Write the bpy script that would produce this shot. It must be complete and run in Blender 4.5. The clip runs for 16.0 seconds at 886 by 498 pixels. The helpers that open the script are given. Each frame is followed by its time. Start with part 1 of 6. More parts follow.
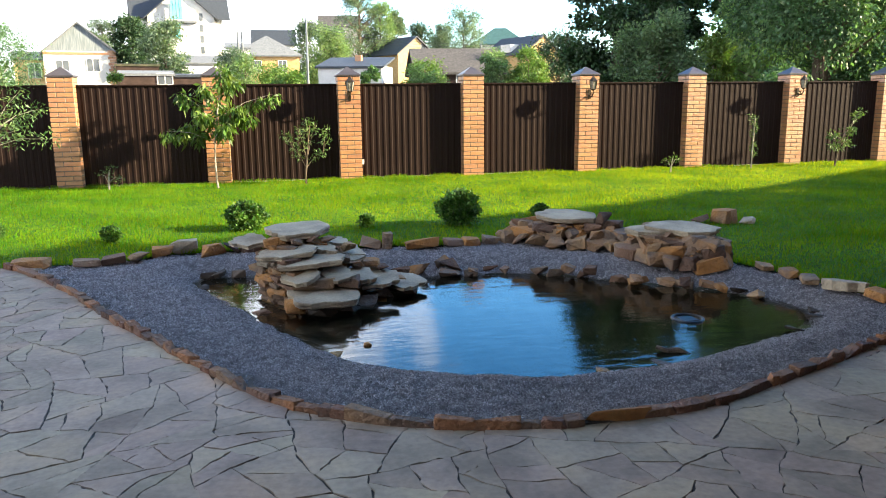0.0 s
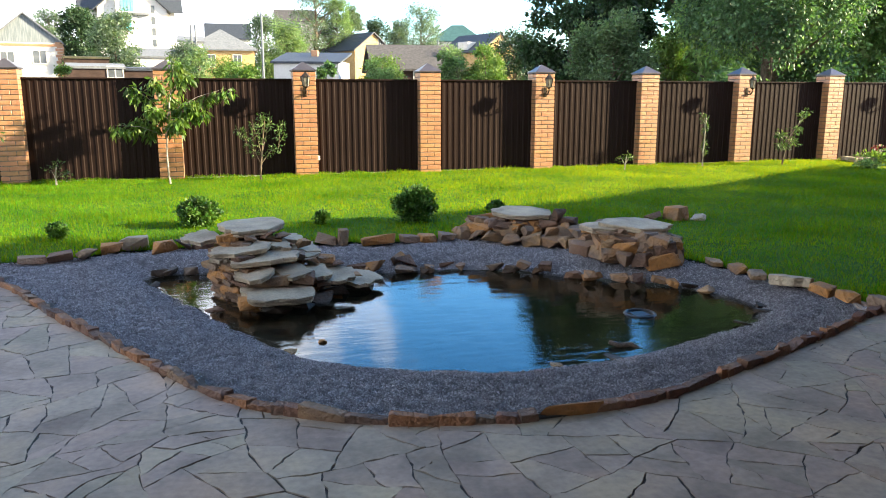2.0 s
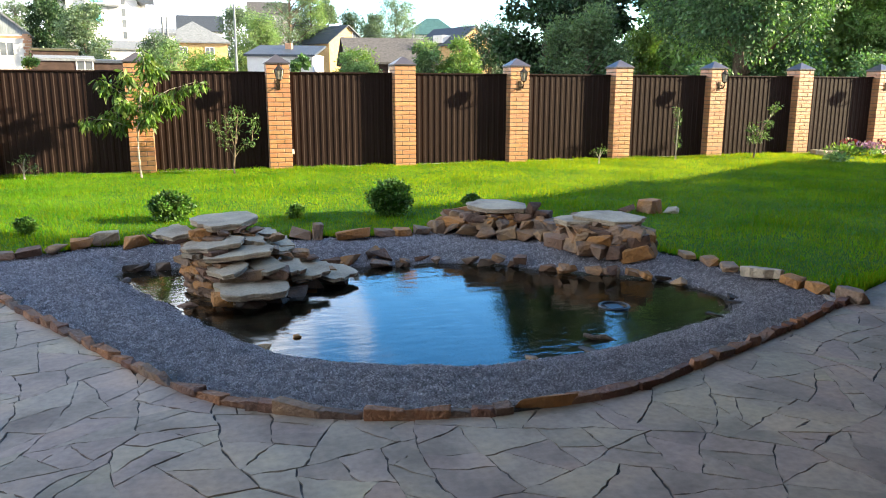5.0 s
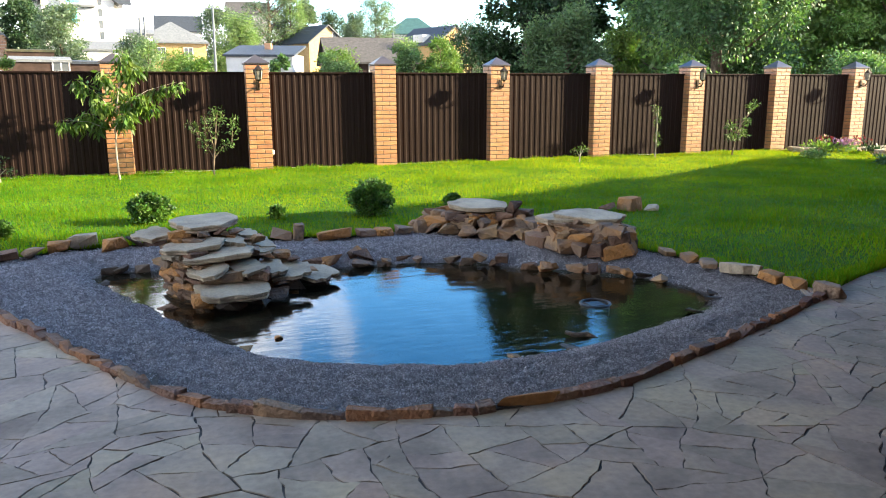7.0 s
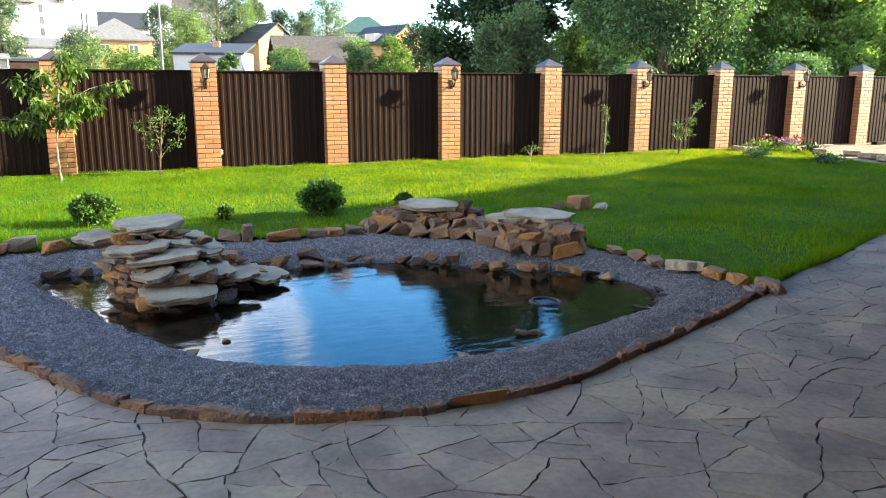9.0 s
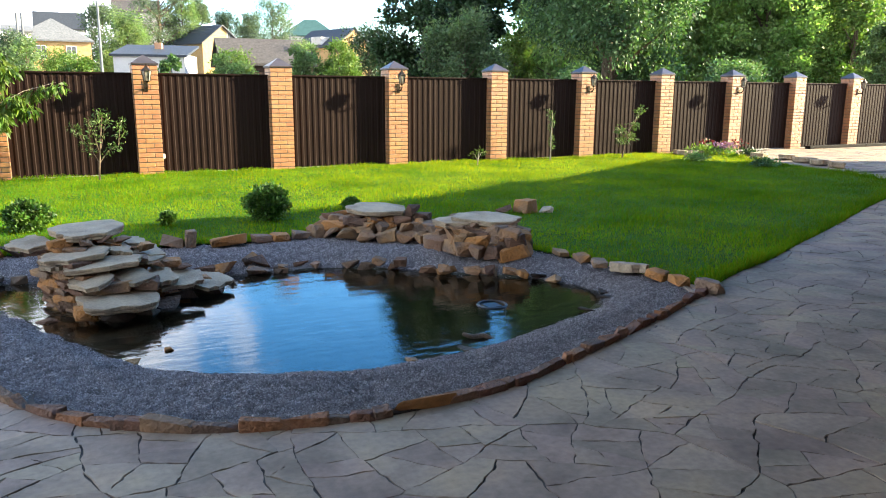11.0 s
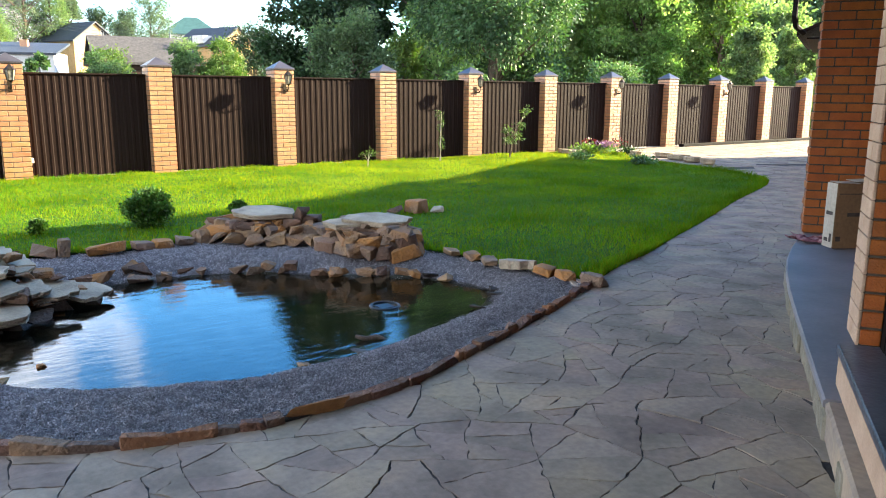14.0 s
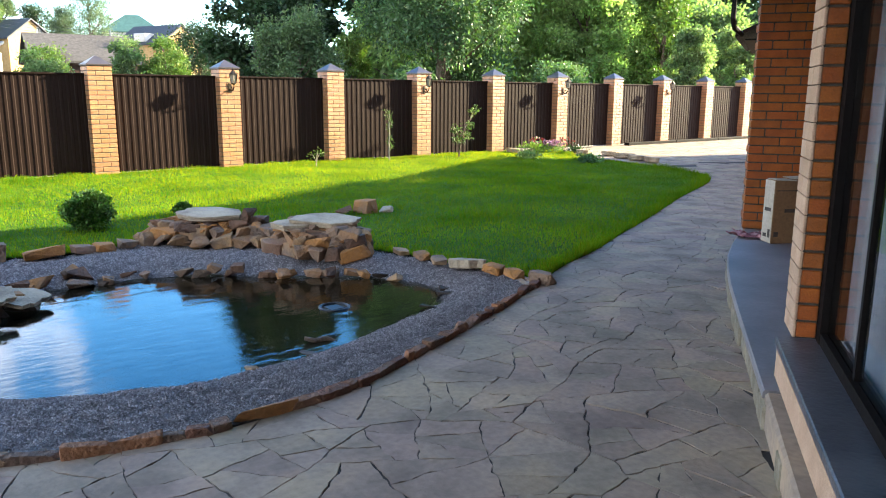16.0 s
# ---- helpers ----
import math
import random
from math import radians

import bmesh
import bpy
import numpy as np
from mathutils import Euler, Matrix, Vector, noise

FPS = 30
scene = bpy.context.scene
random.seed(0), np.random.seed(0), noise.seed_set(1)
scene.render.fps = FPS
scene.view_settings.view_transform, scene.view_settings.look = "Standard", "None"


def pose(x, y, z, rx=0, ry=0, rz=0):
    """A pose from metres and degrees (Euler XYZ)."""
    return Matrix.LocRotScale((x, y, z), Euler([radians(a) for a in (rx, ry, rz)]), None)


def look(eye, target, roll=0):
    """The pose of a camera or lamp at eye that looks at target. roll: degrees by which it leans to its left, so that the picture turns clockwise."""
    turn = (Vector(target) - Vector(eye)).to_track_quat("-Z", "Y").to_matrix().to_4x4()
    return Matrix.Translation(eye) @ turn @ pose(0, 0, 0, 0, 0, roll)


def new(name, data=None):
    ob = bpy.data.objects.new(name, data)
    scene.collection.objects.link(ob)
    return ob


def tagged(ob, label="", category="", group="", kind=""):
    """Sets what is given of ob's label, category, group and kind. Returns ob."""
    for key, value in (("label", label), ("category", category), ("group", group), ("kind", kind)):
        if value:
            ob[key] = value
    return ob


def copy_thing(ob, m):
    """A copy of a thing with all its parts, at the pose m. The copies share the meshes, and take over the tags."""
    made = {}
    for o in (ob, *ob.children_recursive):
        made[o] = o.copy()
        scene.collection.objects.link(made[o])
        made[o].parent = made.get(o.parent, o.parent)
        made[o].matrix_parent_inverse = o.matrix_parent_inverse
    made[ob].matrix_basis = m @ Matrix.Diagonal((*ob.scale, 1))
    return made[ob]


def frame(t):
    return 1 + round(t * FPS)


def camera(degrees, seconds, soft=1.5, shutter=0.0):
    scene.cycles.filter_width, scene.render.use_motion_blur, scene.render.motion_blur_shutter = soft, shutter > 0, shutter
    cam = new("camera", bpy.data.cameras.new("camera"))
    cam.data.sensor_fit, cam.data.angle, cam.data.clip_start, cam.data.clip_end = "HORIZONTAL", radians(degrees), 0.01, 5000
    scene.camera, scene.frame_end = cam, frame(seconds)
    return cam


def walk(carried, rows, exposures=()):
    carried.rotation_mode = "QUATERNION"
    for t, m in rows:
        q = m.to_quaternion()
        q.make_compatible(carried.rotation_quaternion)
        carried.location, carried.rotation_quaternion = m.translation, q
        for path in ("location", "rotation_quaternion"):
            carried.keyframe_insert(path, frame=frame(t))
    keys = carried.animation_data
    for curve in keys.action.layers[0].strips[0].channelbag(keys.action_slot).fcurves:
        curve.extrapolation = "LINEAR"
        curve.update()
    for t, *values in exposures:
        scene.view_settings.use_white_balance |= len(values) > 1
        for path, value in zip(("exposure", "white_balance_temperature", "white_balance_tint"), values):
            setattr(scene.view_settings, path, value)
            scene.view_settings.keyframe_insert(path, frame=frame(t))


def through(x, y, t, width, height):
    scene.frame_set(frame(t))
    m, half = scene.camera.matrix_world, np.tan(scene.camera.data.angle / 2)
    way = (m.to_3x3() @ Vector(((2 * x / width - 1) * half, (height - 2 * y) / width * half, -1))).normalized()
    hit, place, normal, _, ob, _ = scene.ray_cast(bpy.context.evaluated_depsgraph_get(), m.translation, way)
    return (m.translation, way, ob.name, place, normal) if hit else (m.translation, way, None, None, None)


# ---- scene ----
cam = camera(60.4, 16.0, soft=1.0)
# seconds, eye, yaw, pitch, lean
ROWS = [
    (0.0, 2.893, -13.260, 1.366, -13.30, -11.03, -0.61),
    (0.5, 2.895, -13.262, 1.365, -13.92, -10.84, -0.55),
    (1.0, 2.908, -13.263, 1.362, -14.79, -11.23, -0.42),
    (1.5, 2.911, -13.262, 1.364, -15.77, -11.12, -0.50),
    (2.0, 2.906, -13.260, 1.362, -16.55, -11.28, -0.03),
    (2.5, 2.910, -13.260, 1.361, -17.21, -11.35, 0.11),
    (3.0, 2.908, -13.258, 1.362, -17.70, -11.59, 0.31),
    (3.5, 2.912, -13.257, 1.360, -17.71, -11.66, 0.17),
    (6.0, 2.916, -13.255, 1.361, -18.85, -11.76, -0.03),
    (6.5, 2.918, -13.257, 1.361, -19.07, -11.65, -0.18),
    (7.0, 2.921, -13.258, 1.359, -19.74, -11.79, -0.23),
    (7.5, 2.926, -13.261, 1.363, -19.91, -11.87, -0.25),
    (8.0, 2.934, -13.262, 1.363, -21.02, -11.99, -0.10),
    (8.5, 2.940, -13.262, 1.362, -22.25, -11.93, -0.07),
    (11.0, 2.957, -13.272, 1.365, -27.19, -11.55, 0.27),
    (11.5, 2.958, -13.272, 1.367, -28.51, -11.30, 0.26),
    (12.0, 2.961, -13.280, 1.366, -29.99, -10.75, 0.49),
    (12.5, 2.963, -13.282, 1.368, -31.19, -10.95, 0.42),
    (13.0, 2.969, -13.280, 1.366, -32.83, -11.34, 0.40),
    (13.5, 2.971, -13.277, 1.368, -34.29, -11.41, 0.46),
    (14.0, 2.974, -13.281, 1.367, -35.33, -11.47, 0.32),
    (14.5, 2.982, -13.282, 1.367, -36.25, -11.53, 0.10),
    (15.0, 2.984, -13.281, 1.366, -37.22, -11.73, 0.46),
    (15.5, 2.986, -13.285, 1.368, -37.95, -11.49, 0.34),
    (16.0, 2.984, -13.288, 1.369, -39.10, -11.49, 0.34),
]
walk(cam, [(t, pose(x, y, z, 90 + pitch, 0, yaw) @ pose(0, 0, 0, 0, 0, lean)) for t, x, y, z, yaw, pitch, lean in ROWS],
     exposures=[(0.0, 2.38, 6100, 10), (8.0, 2.52, 6050, 10), (11.0, 2.50, 6050, 10), (11.5, 2.66, 6000, 10), (13.0, 2.76, 5950, 10), (16.0, 2.74, 5950, 10)])

# ---- light ----
SUN_AZ, SUN_EL = 107.0, 20.0          # clockwise from +y, above the horizon
sun_way = Vector((math.sin(radians(SUN_AZ)) * math.cos(radians(SUN_EL)), math.cos(radians(SUN_AZ)) * math.cos(radians(SUN_EL)), math.sin(radians(SUN_EL))))
world = bpy.data.worlds.new("sky")
scene.world = world
world.use_nodes = True
wn, wl = world.node_tree.nodes, world.node_tree.links
wn.clear()
w_out, w_bg, w_sky = wn.new("ShaderNodeOutputWorld"), wn.new("ShaderNodeBackground"), wn.new("ShaderNodeTexSky")
w_sky.sky_type, w_sky.sun_disc = "NISHITA", False
w_sky.sun_elevation, w_sky.sun_rotation = radians(SUN_EL), radians(SUN_AZ)
w_sky.dust_density, w_sky.ozone_density, w_sky.air_density = 0.6, 2.0, 1.0
w_bg.inputs["Strength"].default_value = 0.113
# thin white clouds drifting over the blue
w_tc, w_map, w_noise, w_ramp, w_mix = (wn.new(k) for k in ("ShaderNodeTexCoord", "ShaderNodeMapping", "ShaderNodeTexNoise", "ShaderNodeValToRGB", "ShaderNodeMixRGB"))
w_map.inputs["Scale"].default_value = (1.0, 1.0, 0.8)
w_map.inputs["Location"].default_value = (0.35, 0.1, 0.4)
w_noise.inputs["Scale"].default_value, w_noise.inputs["Detail"].default_value, w_noise.inputs["Roughness"].default_value = 4.2, 8.0, 0.6
w_ramp.color_ramp.elements[0].position, w_ramp.color_ramp.elements[1].position = 0.57, 0.69
# clouds far off catch the sun, those overhead show their grey undersides
w_xyz, w_low, w_tone = wn.new("ShaderNodeSeparateXYZ"), wn.new("ShaderNodeMapRange"), wn.new("ShaderNodeMixRGB")
w_low.interpolation_type = "SMOOTHSTEP"
w_low.inputs["From Min"].default_value, w_low.inputs["From Max"].default_value = 0.18, 0.55
w_tone.inputs["Color1"].default_value, w_tone.inputs["Color2"].default_value = (7.6, 7.7, 7.9, 1), (1.45, 1.75, 2.25, 1)
wl.new(w_tc.outputs["Generated"], w_xyz.inputs["Vector"])
wl.new(w_xyz.outputs["Z"], w_low.inputs["Value"])
wl.new(w_low.outputs["Result"], w_tone.inputs["Fac"])
wl.new(w_tone.outputs["Color"], w_mix.inputs["Color2"])
wl.new(w_tc.outputs["Generated"], w_map.inputs["Vector"])
wl.new(w_map.outputs["Vector"], w_noise.inputs["Vector"])
w_dot, w_add = wn.new("ShaderNodeVectorMath"), wn.new("ShaderNodeMath")
w_dot.operation, w_dot.inputs[1].default_value = "DOT_PRODUCT", (0.76, 0.50, 0.42)      # the sky is clearest this way
w_add.operation, w_add.inputs[1].default_value = "MULTIPLY_ADD", -0.9
wl.new(w_tc.outputs["Generated"], w_dot.inputs[0])
wl.new(w_dot.outputs["Value"], w_add.inputs[0])
w_sum = wn.new("ShaderNodeMath")
w_sum.operation, w_sum.inputs[1].default_value = "ADD", 0.715
wl.new(w_noise.outputs["Fac"], w_sum.inputs[0])
wl.new(w_sum.outputs["Value"], w_add.inputs[2])
wl.new(w_add.outputs["Value"], w_ramp.inputs["Fac"])
wl.new(w_ramp.outputs["Color"], w_mix.inputs["Fac"])
w_sat = wn.new("ShaderNodeHueSaturation")
w_sat.inputs["Saturation"].default_value = 1.4
w_sat.inputs["Value"].default_value = 1.36
wl.new(w_sky.outputs["Color"], w_sat.inputs["Color"])
wl.new(w_sat.outputs["Color"], w_mix.inputs["Color1"])
wl.new(w_mix.outputs["Color"], w_bg.inputs["Color"])
wl.new(w_bg.outputs["Background"], w_out.inputs["Surface"])

sun = new("sun", bpy.data.lights.new("sun", "SUN"))
sun.data.energy, sun.data.angle, sun.data.color = 5.6, radians(1.1), (1.0, 0.82, 0.50)
sun.matrix_world = look(sun_way * 60, (0, 0, 0))

# ---- materials ----


def surface(name, colours, scale=3.0, rough=0.8, bump=0.3, fine=40.0, metal=0.0, vary=0.0, island=False, spec=0.4, stretch=(1, 1, 1), wear=None, hue=0.0, detail=6.0):
    """A surface of two or three colours mixed by coarse and fine noise, with relief; vary: how far single pieces differ in lightness."""
    m = bpy.data.materials.new(name)
    m.use_nodes = True
    n, l = m.node_tree.nodes, m.node_tree.links
    bsdf = n["Principled BSDF"]
    geo, mp = n.new("ShaderNodeNewGeometry"), n.new("ShaderNodeMapping")
    mp.inputs["Scale"].default_value = stretch
    l.new(geo.outputs["Position"], mp.inputs["Vector"])
    coarse, small = n.new("ShaderNodeTexNoise"), n.new("ShaderNodeTexNoise")
    coarse.inputs["Scale"].default_value, coarse.inputs["Detail"].default_value = scale, detail
    small.inputs["Scale"].default_value, small.inputs["Detail"].default_value = fine, 4.0
    for k in (coarse, small):
        l.new(mp.outputs["Vector"], k.inputs["Vector"])
    ramp = n.new("ShaderNodeValToRGB")
    el = ramp.color_ramp.elements
    spots = [0.32 + 0.36 * i / max(1, len(colours) - 1) for i in range(len(colours))]
    for i, c in enumerate(colours):
        e = el[i] if i < 2 else el.new(spots[i])
        e.color = (*c, 1)
    for e, s in zip(sorted(el, key=lambda q: q.position), spots):
        e.position = s
    for i, c in enumerate(colours):
        el[i].color = (*c, 1)
    l.new(coarse.outputs["Fac"], ramp.inputs["Fac"])
    mul = n.new("ShaderNodeMixRGB")
    mul.blend_type, mul.inputs["Fac"].default_value = "OVERLAY", 0.35
    l.new(ramp.outputs["Color"], mul.inputs["Color1"])
    l.new(small.outputs["Fac"], mul.inputs["Color2"])
    last = mul.outputs["Color"]
    if vary or hue:
        hsv, rnd, rng = n.new("ShaderNodeHueSaturation"), None, n.new("ShaderNodeMapRange")
        if island:
            pick = geo.outputs["Random Per Island"]
        else:
            pick = n.new("ShaderNodeObjectInfo").outputs["Random"]
        rng.inputs["To Min"].default_value, rng.inputs["To Max"].default_value = 1 - vary, 1 + vary
        l.new(pick, rng.inputs["Value"])
        l.new(rng.outputs["Result"], hsv.inputs["Value"])
        if hue:
            wob, hr = n.new("ShaderNodeTexWhiteNoise"), n.new("ShaderNodeMapRange")
            wob.noise_dimensions = "1D"
            l.new(pick, wob.inputs["W"])
            hr.inputs["To Min"].default_value, hr.inputs["To Max"].default_value = 0.5 - hue, 0.5 + hue
            l.new(wob.outputs["Value"], hr.inputs["Value"])
            l.new(hr.outputs["Result"], hsv.inputs["Hue"])
        l.new(last, hsv.inputs["Color"])
        last = hsv.outputs["Color"]
    l.new(last, bsdf.inputs["Base Color"])
    bsdf.inputs["Metallic"].default_value = metal
    bsdf.inputs["Specular IOR Level"].default_value = spec
    rr = n.new("ShaderNodeMapRange")
    rr.inputs["To Min"].default_value, rr.inputs["To Max"].default_value = max(0.02, rough - 0.12), min(1.0, rough + 0.12)
    l.new(small.outputs["Fac"], rr.inputs["Value"])
    l.new(rr.outputs["Result"], bsdf.inputs["Roughness"])
    if bump:
        add, bp = n.new("ShaderNodeMath"), n.new("ShaderNodeBump")
        add.operation = "ADD"
        l.new(coarse.outputs["Fac"], add.inputs[0])
        l.new(small.outputs["Fac"], add.inputs[1])
        bp.inputs["Strength"].default_value, bp.inputs["Distance"].default_value = min(1.0, bump), 0.02 * max(1.0, bump)
        l.new(add.outputs["Value"], bp.inputs["Height"])
        l.new(bp.outputs["Normal"], bsdf.inputs["Normal"])
    return m


def leafy(name, dark, light, through=0.35, rough=0.5, scale=1.2, glow=(1.25, 1.4, 0.55), vary=0.35):
    """Leaves: two greens that differ leaf by leaf and clump by clump, with light shining through."""
    m = surface(name, (dark, light), scale=scale, rough=rough, bump=0.0, fine=9.0, vary=vary, island=True, hue=0.025, spec=0.3)
    n, l = m.node_tree.nodes, m.node_tree.links
    bsdf, out = n["Principled BSDF"], n["Material Output"]
    tr, mix = n.new("ShaderNodeBsdfTranslucent"), n.new("ShaderNodeMixShader")
    mix.inputs["Fac"].default_value = through
    src = bsdf.inputs["Base Color"].links[0].from_socket
    warm = n.new("ShaderNodeMixRGB")
    warm.blend_type, warm.inputs["Fac"].default_value, warm.inputs["Color2"].default_value = "MULTIPLY", 1.0, (*glow, 1)
    l.new(src, warm.inputs["Color1"])
    l.new(warm.outputs["Color"], tr.inputs["Color"])
    l.new(bsdf.outputs["BSDF"], mix.inputs[1])
    l.new(tr.outputs["BSDF"], mix.inputs[2])
    l.new(mix.outputs["Shader"], out.inputs["Surface"])
    return m


M_soil = surface("soil", ((0.035, 0.04, 0.02), (0.07, 0.06, 0.035)), scale=1.5, rough=0.95, bump=0.6)
M_lawn = surface("lawn_base", ((0.030, 0.075, 0.006), (0.050, 0.11, 0.008)), scale=2.0, rough=0.9, bump=0.8, fine=90, spec=0.08)
M_grass = leafy("grass_blades", (0.034, 0.124, 0.005), (0.074, 0.212, 0.008), through=0.52, scale=0.9, glow=(4.5, 1.75, 0.4), vary=0.18)
M_grass.node_tree.nodes["Principled BSDF"].inputs["Specular IOR Level"].default_value = 0.05
M_flag = surface("flagstone", ((0.176, 0.138, 0.106), (0.262, 0.210, 0.162), (0.335, 0.254, 0.174)), scale=2.6, rough=0.82, bump=0.22, fine=30, vary=0.12, hue=0.018, detail=9.0, spec=0.2)
M_flag_far = surface("flagstone_far", ((0.176, 0.138, 0.106), (0.262, 0.210, 0.162), (0.335, 0.254, 0.174)), scale=2.6, rough=0.82, bump=0.22, fine=30, vary=0.12, hue=0.018, detail=9.0, spec=0.2, island=True)
M_joint = surface("joint_mortar", ((0.016, 0.014, 0.013), (0.042, 0.037, 0.033), (0.090, 0.080, 0.071)), scale=4.0, rough=0.95, bump=0.5)
M_gravel = surface("gravel", ((0.215, 0.200, 0.208), (0.385, 0.360, 0.366)), scale=18.0, rough=0.9, bump=0.8, fine=110, vary=0.55, island=True)


def stone_mix(name, tones, rough=0.85):
    """Broken stones of one quarry: each piece takes its own tone, mottled by rust and grey."""
    m = surface(name, ((0.5, 0.5, 0.5), (0.62, 0.6, 0.57)), scale=5.0, rough=rough, bump=1.1, fine=44)
    n, l = m.node_tree.nodes, m.node_tree.links
    b = n["Principled BSDF"]
    old = b.inputs["Base Color"].links[0].from_socket
    info, ramp, mix, ns, add = (n.new(k) for k in ("ShaderNodeObjectInfo", "ShaderNodeValToRGB", "ShaderNodeMixRGB", "ShaderNodeTexNoise", "ShaderNodeMath"))
    ns.inputs["Scale"].default_value, ns.inputs["Detail"].default_value = 4.5, 3.0
    geo = n.new("ShaderNodeNewGeometry")
    l.new(geo.outputs["Position"], ns.inputs["Vector"])
    add.operation, add.inputs[1].default_value = "MULTIPLY_ADD", 0.55
    l.new(ns.outputs["Fac"], add.inputs[0])
    sh = n.new("ShaderNodeMath")
    sh.operation, sh.inputs[1].default_value = "MULTIPLY_ADD", 0.85
    sh.inputs[2].default_value = -0.2
    l.new(info.outputs["Random"], sh.inputs[0])
    l.new(sh.outputs["Value"], add.inputs[2])
    e = ramp.color_ramp.elements
    while len(e) < len(tones):
        e.new(0.5)
    for k, c in enumerate(tones):
        e[k].position = k / (len(tones) - 1)
    for k, c in enumerate(tones):
        e[k].color = (*c, 1)
    l.new(add.outputs["Value"], ramp.inputs["Fac"])
    mix.blend_type, mix.inputs["Fac"].default_value = "OVERLAY", 0.8
    l.new(ramp.outputs["Color"], mix.inputs["Color1"])
    l.new(old, mix.inputs["Color2"])
    l.new(mix.outputs["Color"], b.inputs["Base Color"])
    return m


M_rust_stone = stone_mix("brown_sandstone", ((0.050, 0.030, 0.021), (0.135, 0.074, 0.044), (0.175, 0.118, 0.078), (0.30, 0.138, 0.036), (0.120, 0.088, 0.066), (0.33, 0.195, 0.082)))
M_silt = surface("pond_silt", ((0.012, 0.014, 0.008), (0.035, 0.034, 0.02)), scale=4.0, rough=0.9, bump=0.6)
M_edge_stone = stone_mix("rust_edging_stone", ((0.042, 0.022, 0.016), (0.115, 0.050, 0.028), (0.088, 0.056, 0.040), (0.195, 0.084, 0.034), (0.10, 0.068, 0.050), (0.24, 0.138, 0.066)))
M_grey_slab = surface("grey_sandstone_slab", ((0.205, 0.160, 0.106), (0.305, 0.246, 0.168), (0.385, 0.31, 0.205)), scale=5.0, rough=0.85, bump=0.5, fine=55, vary=0.14)
M_dark_stone = surface("wet_stone", ((0.03, 0.023, 0.018), (0.085, 0.058, 0.038)), scale=6.0, rough=0.65, bump=0.6, vary=0.3, spec=0.25)
M_brick = surface("facing_brick", ((0.275, 0.124, 0.050), (0.365, 0.176, 0.074)), scale=9.0, rough=0.42, bump=0.25, fine=120, vary=0.12, hue=0.008, spec=0.8)
M_brick_house = surface("house_brick", ((0.205, 0.051, 0.003), (0.275, 0.076, 0.005)), scale=9.0, rough=0.5, bump=0.25, fine=120, vary=0.10, hue=0.006)
M_mortar = surface("mortar", ((0.10, 0.082, 0.068), (0.15, 0.125, 0.105)), scale=14.0, rough=0.95, bump=0.4)
M_sheet = surface("brown_steel_sheet", ((0.0128, 0.0068, 0.0056), (0.0158, 0.0086, 0.0071)), scale=1.5, rough=0.6, bump=0.03, fine=30, spec=0.08)
M_cap = surface("cap_metal", ((0.035, 0.03, 0.032), (0.06, 0.05, 0.05)), scale=4.0, rough=0.4, bump=0.05, spec=0.5)
M_bronze = surface("bronze", ((0.02, 0.015, 0.01), (0.05, 0.035, 0.02)), scale=20.0, rough=0.45, bump=0.1, metal=0.6)
M_bark = surface("bark", ((0.07, 0.05, 0.035), (0.16, 0.12, 0.085)), scale=12.0, rough=0.95, bump=0.8, stretch=(1, 1, 0.25))
M_pale_bark = surface("pale_bark", ((0.22, 0.19, 0.15), (0.36, 0.32, 0.27)), scale=14.0, rough=0.9, bump=0.4, stretch=(1, 1, 0.3))
M_concrete = surface("concrete", ((0.22, 0.215, 0.205), (0.33, 0.32, 0.30)), scale=2.5, rough=0.9, bump=0.3)
# paler brick for the faces that look out of the house wall
M_pale_brick = surface("pale_pinkish_brick", ((0.34, 0.225, 0.145), (0.42, 0.29, 0.195)), scale=9.0, rough=0.8, bump=0.25, fine=120, vary=0.06)
M_sill = surface("dark_sill_stone", ((0.034, 0.038, 0.048), (0.085, 0.088, 0.10)), scale=5.0, rough=0.36, bump=0.15, spec=0.5)
M_dark_slab = surface("dark_porch_slab", ((0.11, 0.105, 0.115), (0.18, 0.17, 0.175)), scale=2.0, rough=0.6, bump=0.12, fine=35)
M_white = surface("white_plaster", ((0.50, 0.49, 0.46), (0.60, 0.58, 0.55)), scale=1.0, rough=0.9, bump=0.1)
M_house_mortar = surface("dark_house_mortar", ((0.040, 0.034, 0.030), (0.065, 0.056, 0.048)), scale=14.0, rough=0.95, bump=0.4)
M_window_frame = surface("brown_window_frame", ((0.004, 0.0032, 0.003), (0.007, 0.0055, 0.005)), scale=3.0, rough=0.75, bump=0.02, spec=0.1)


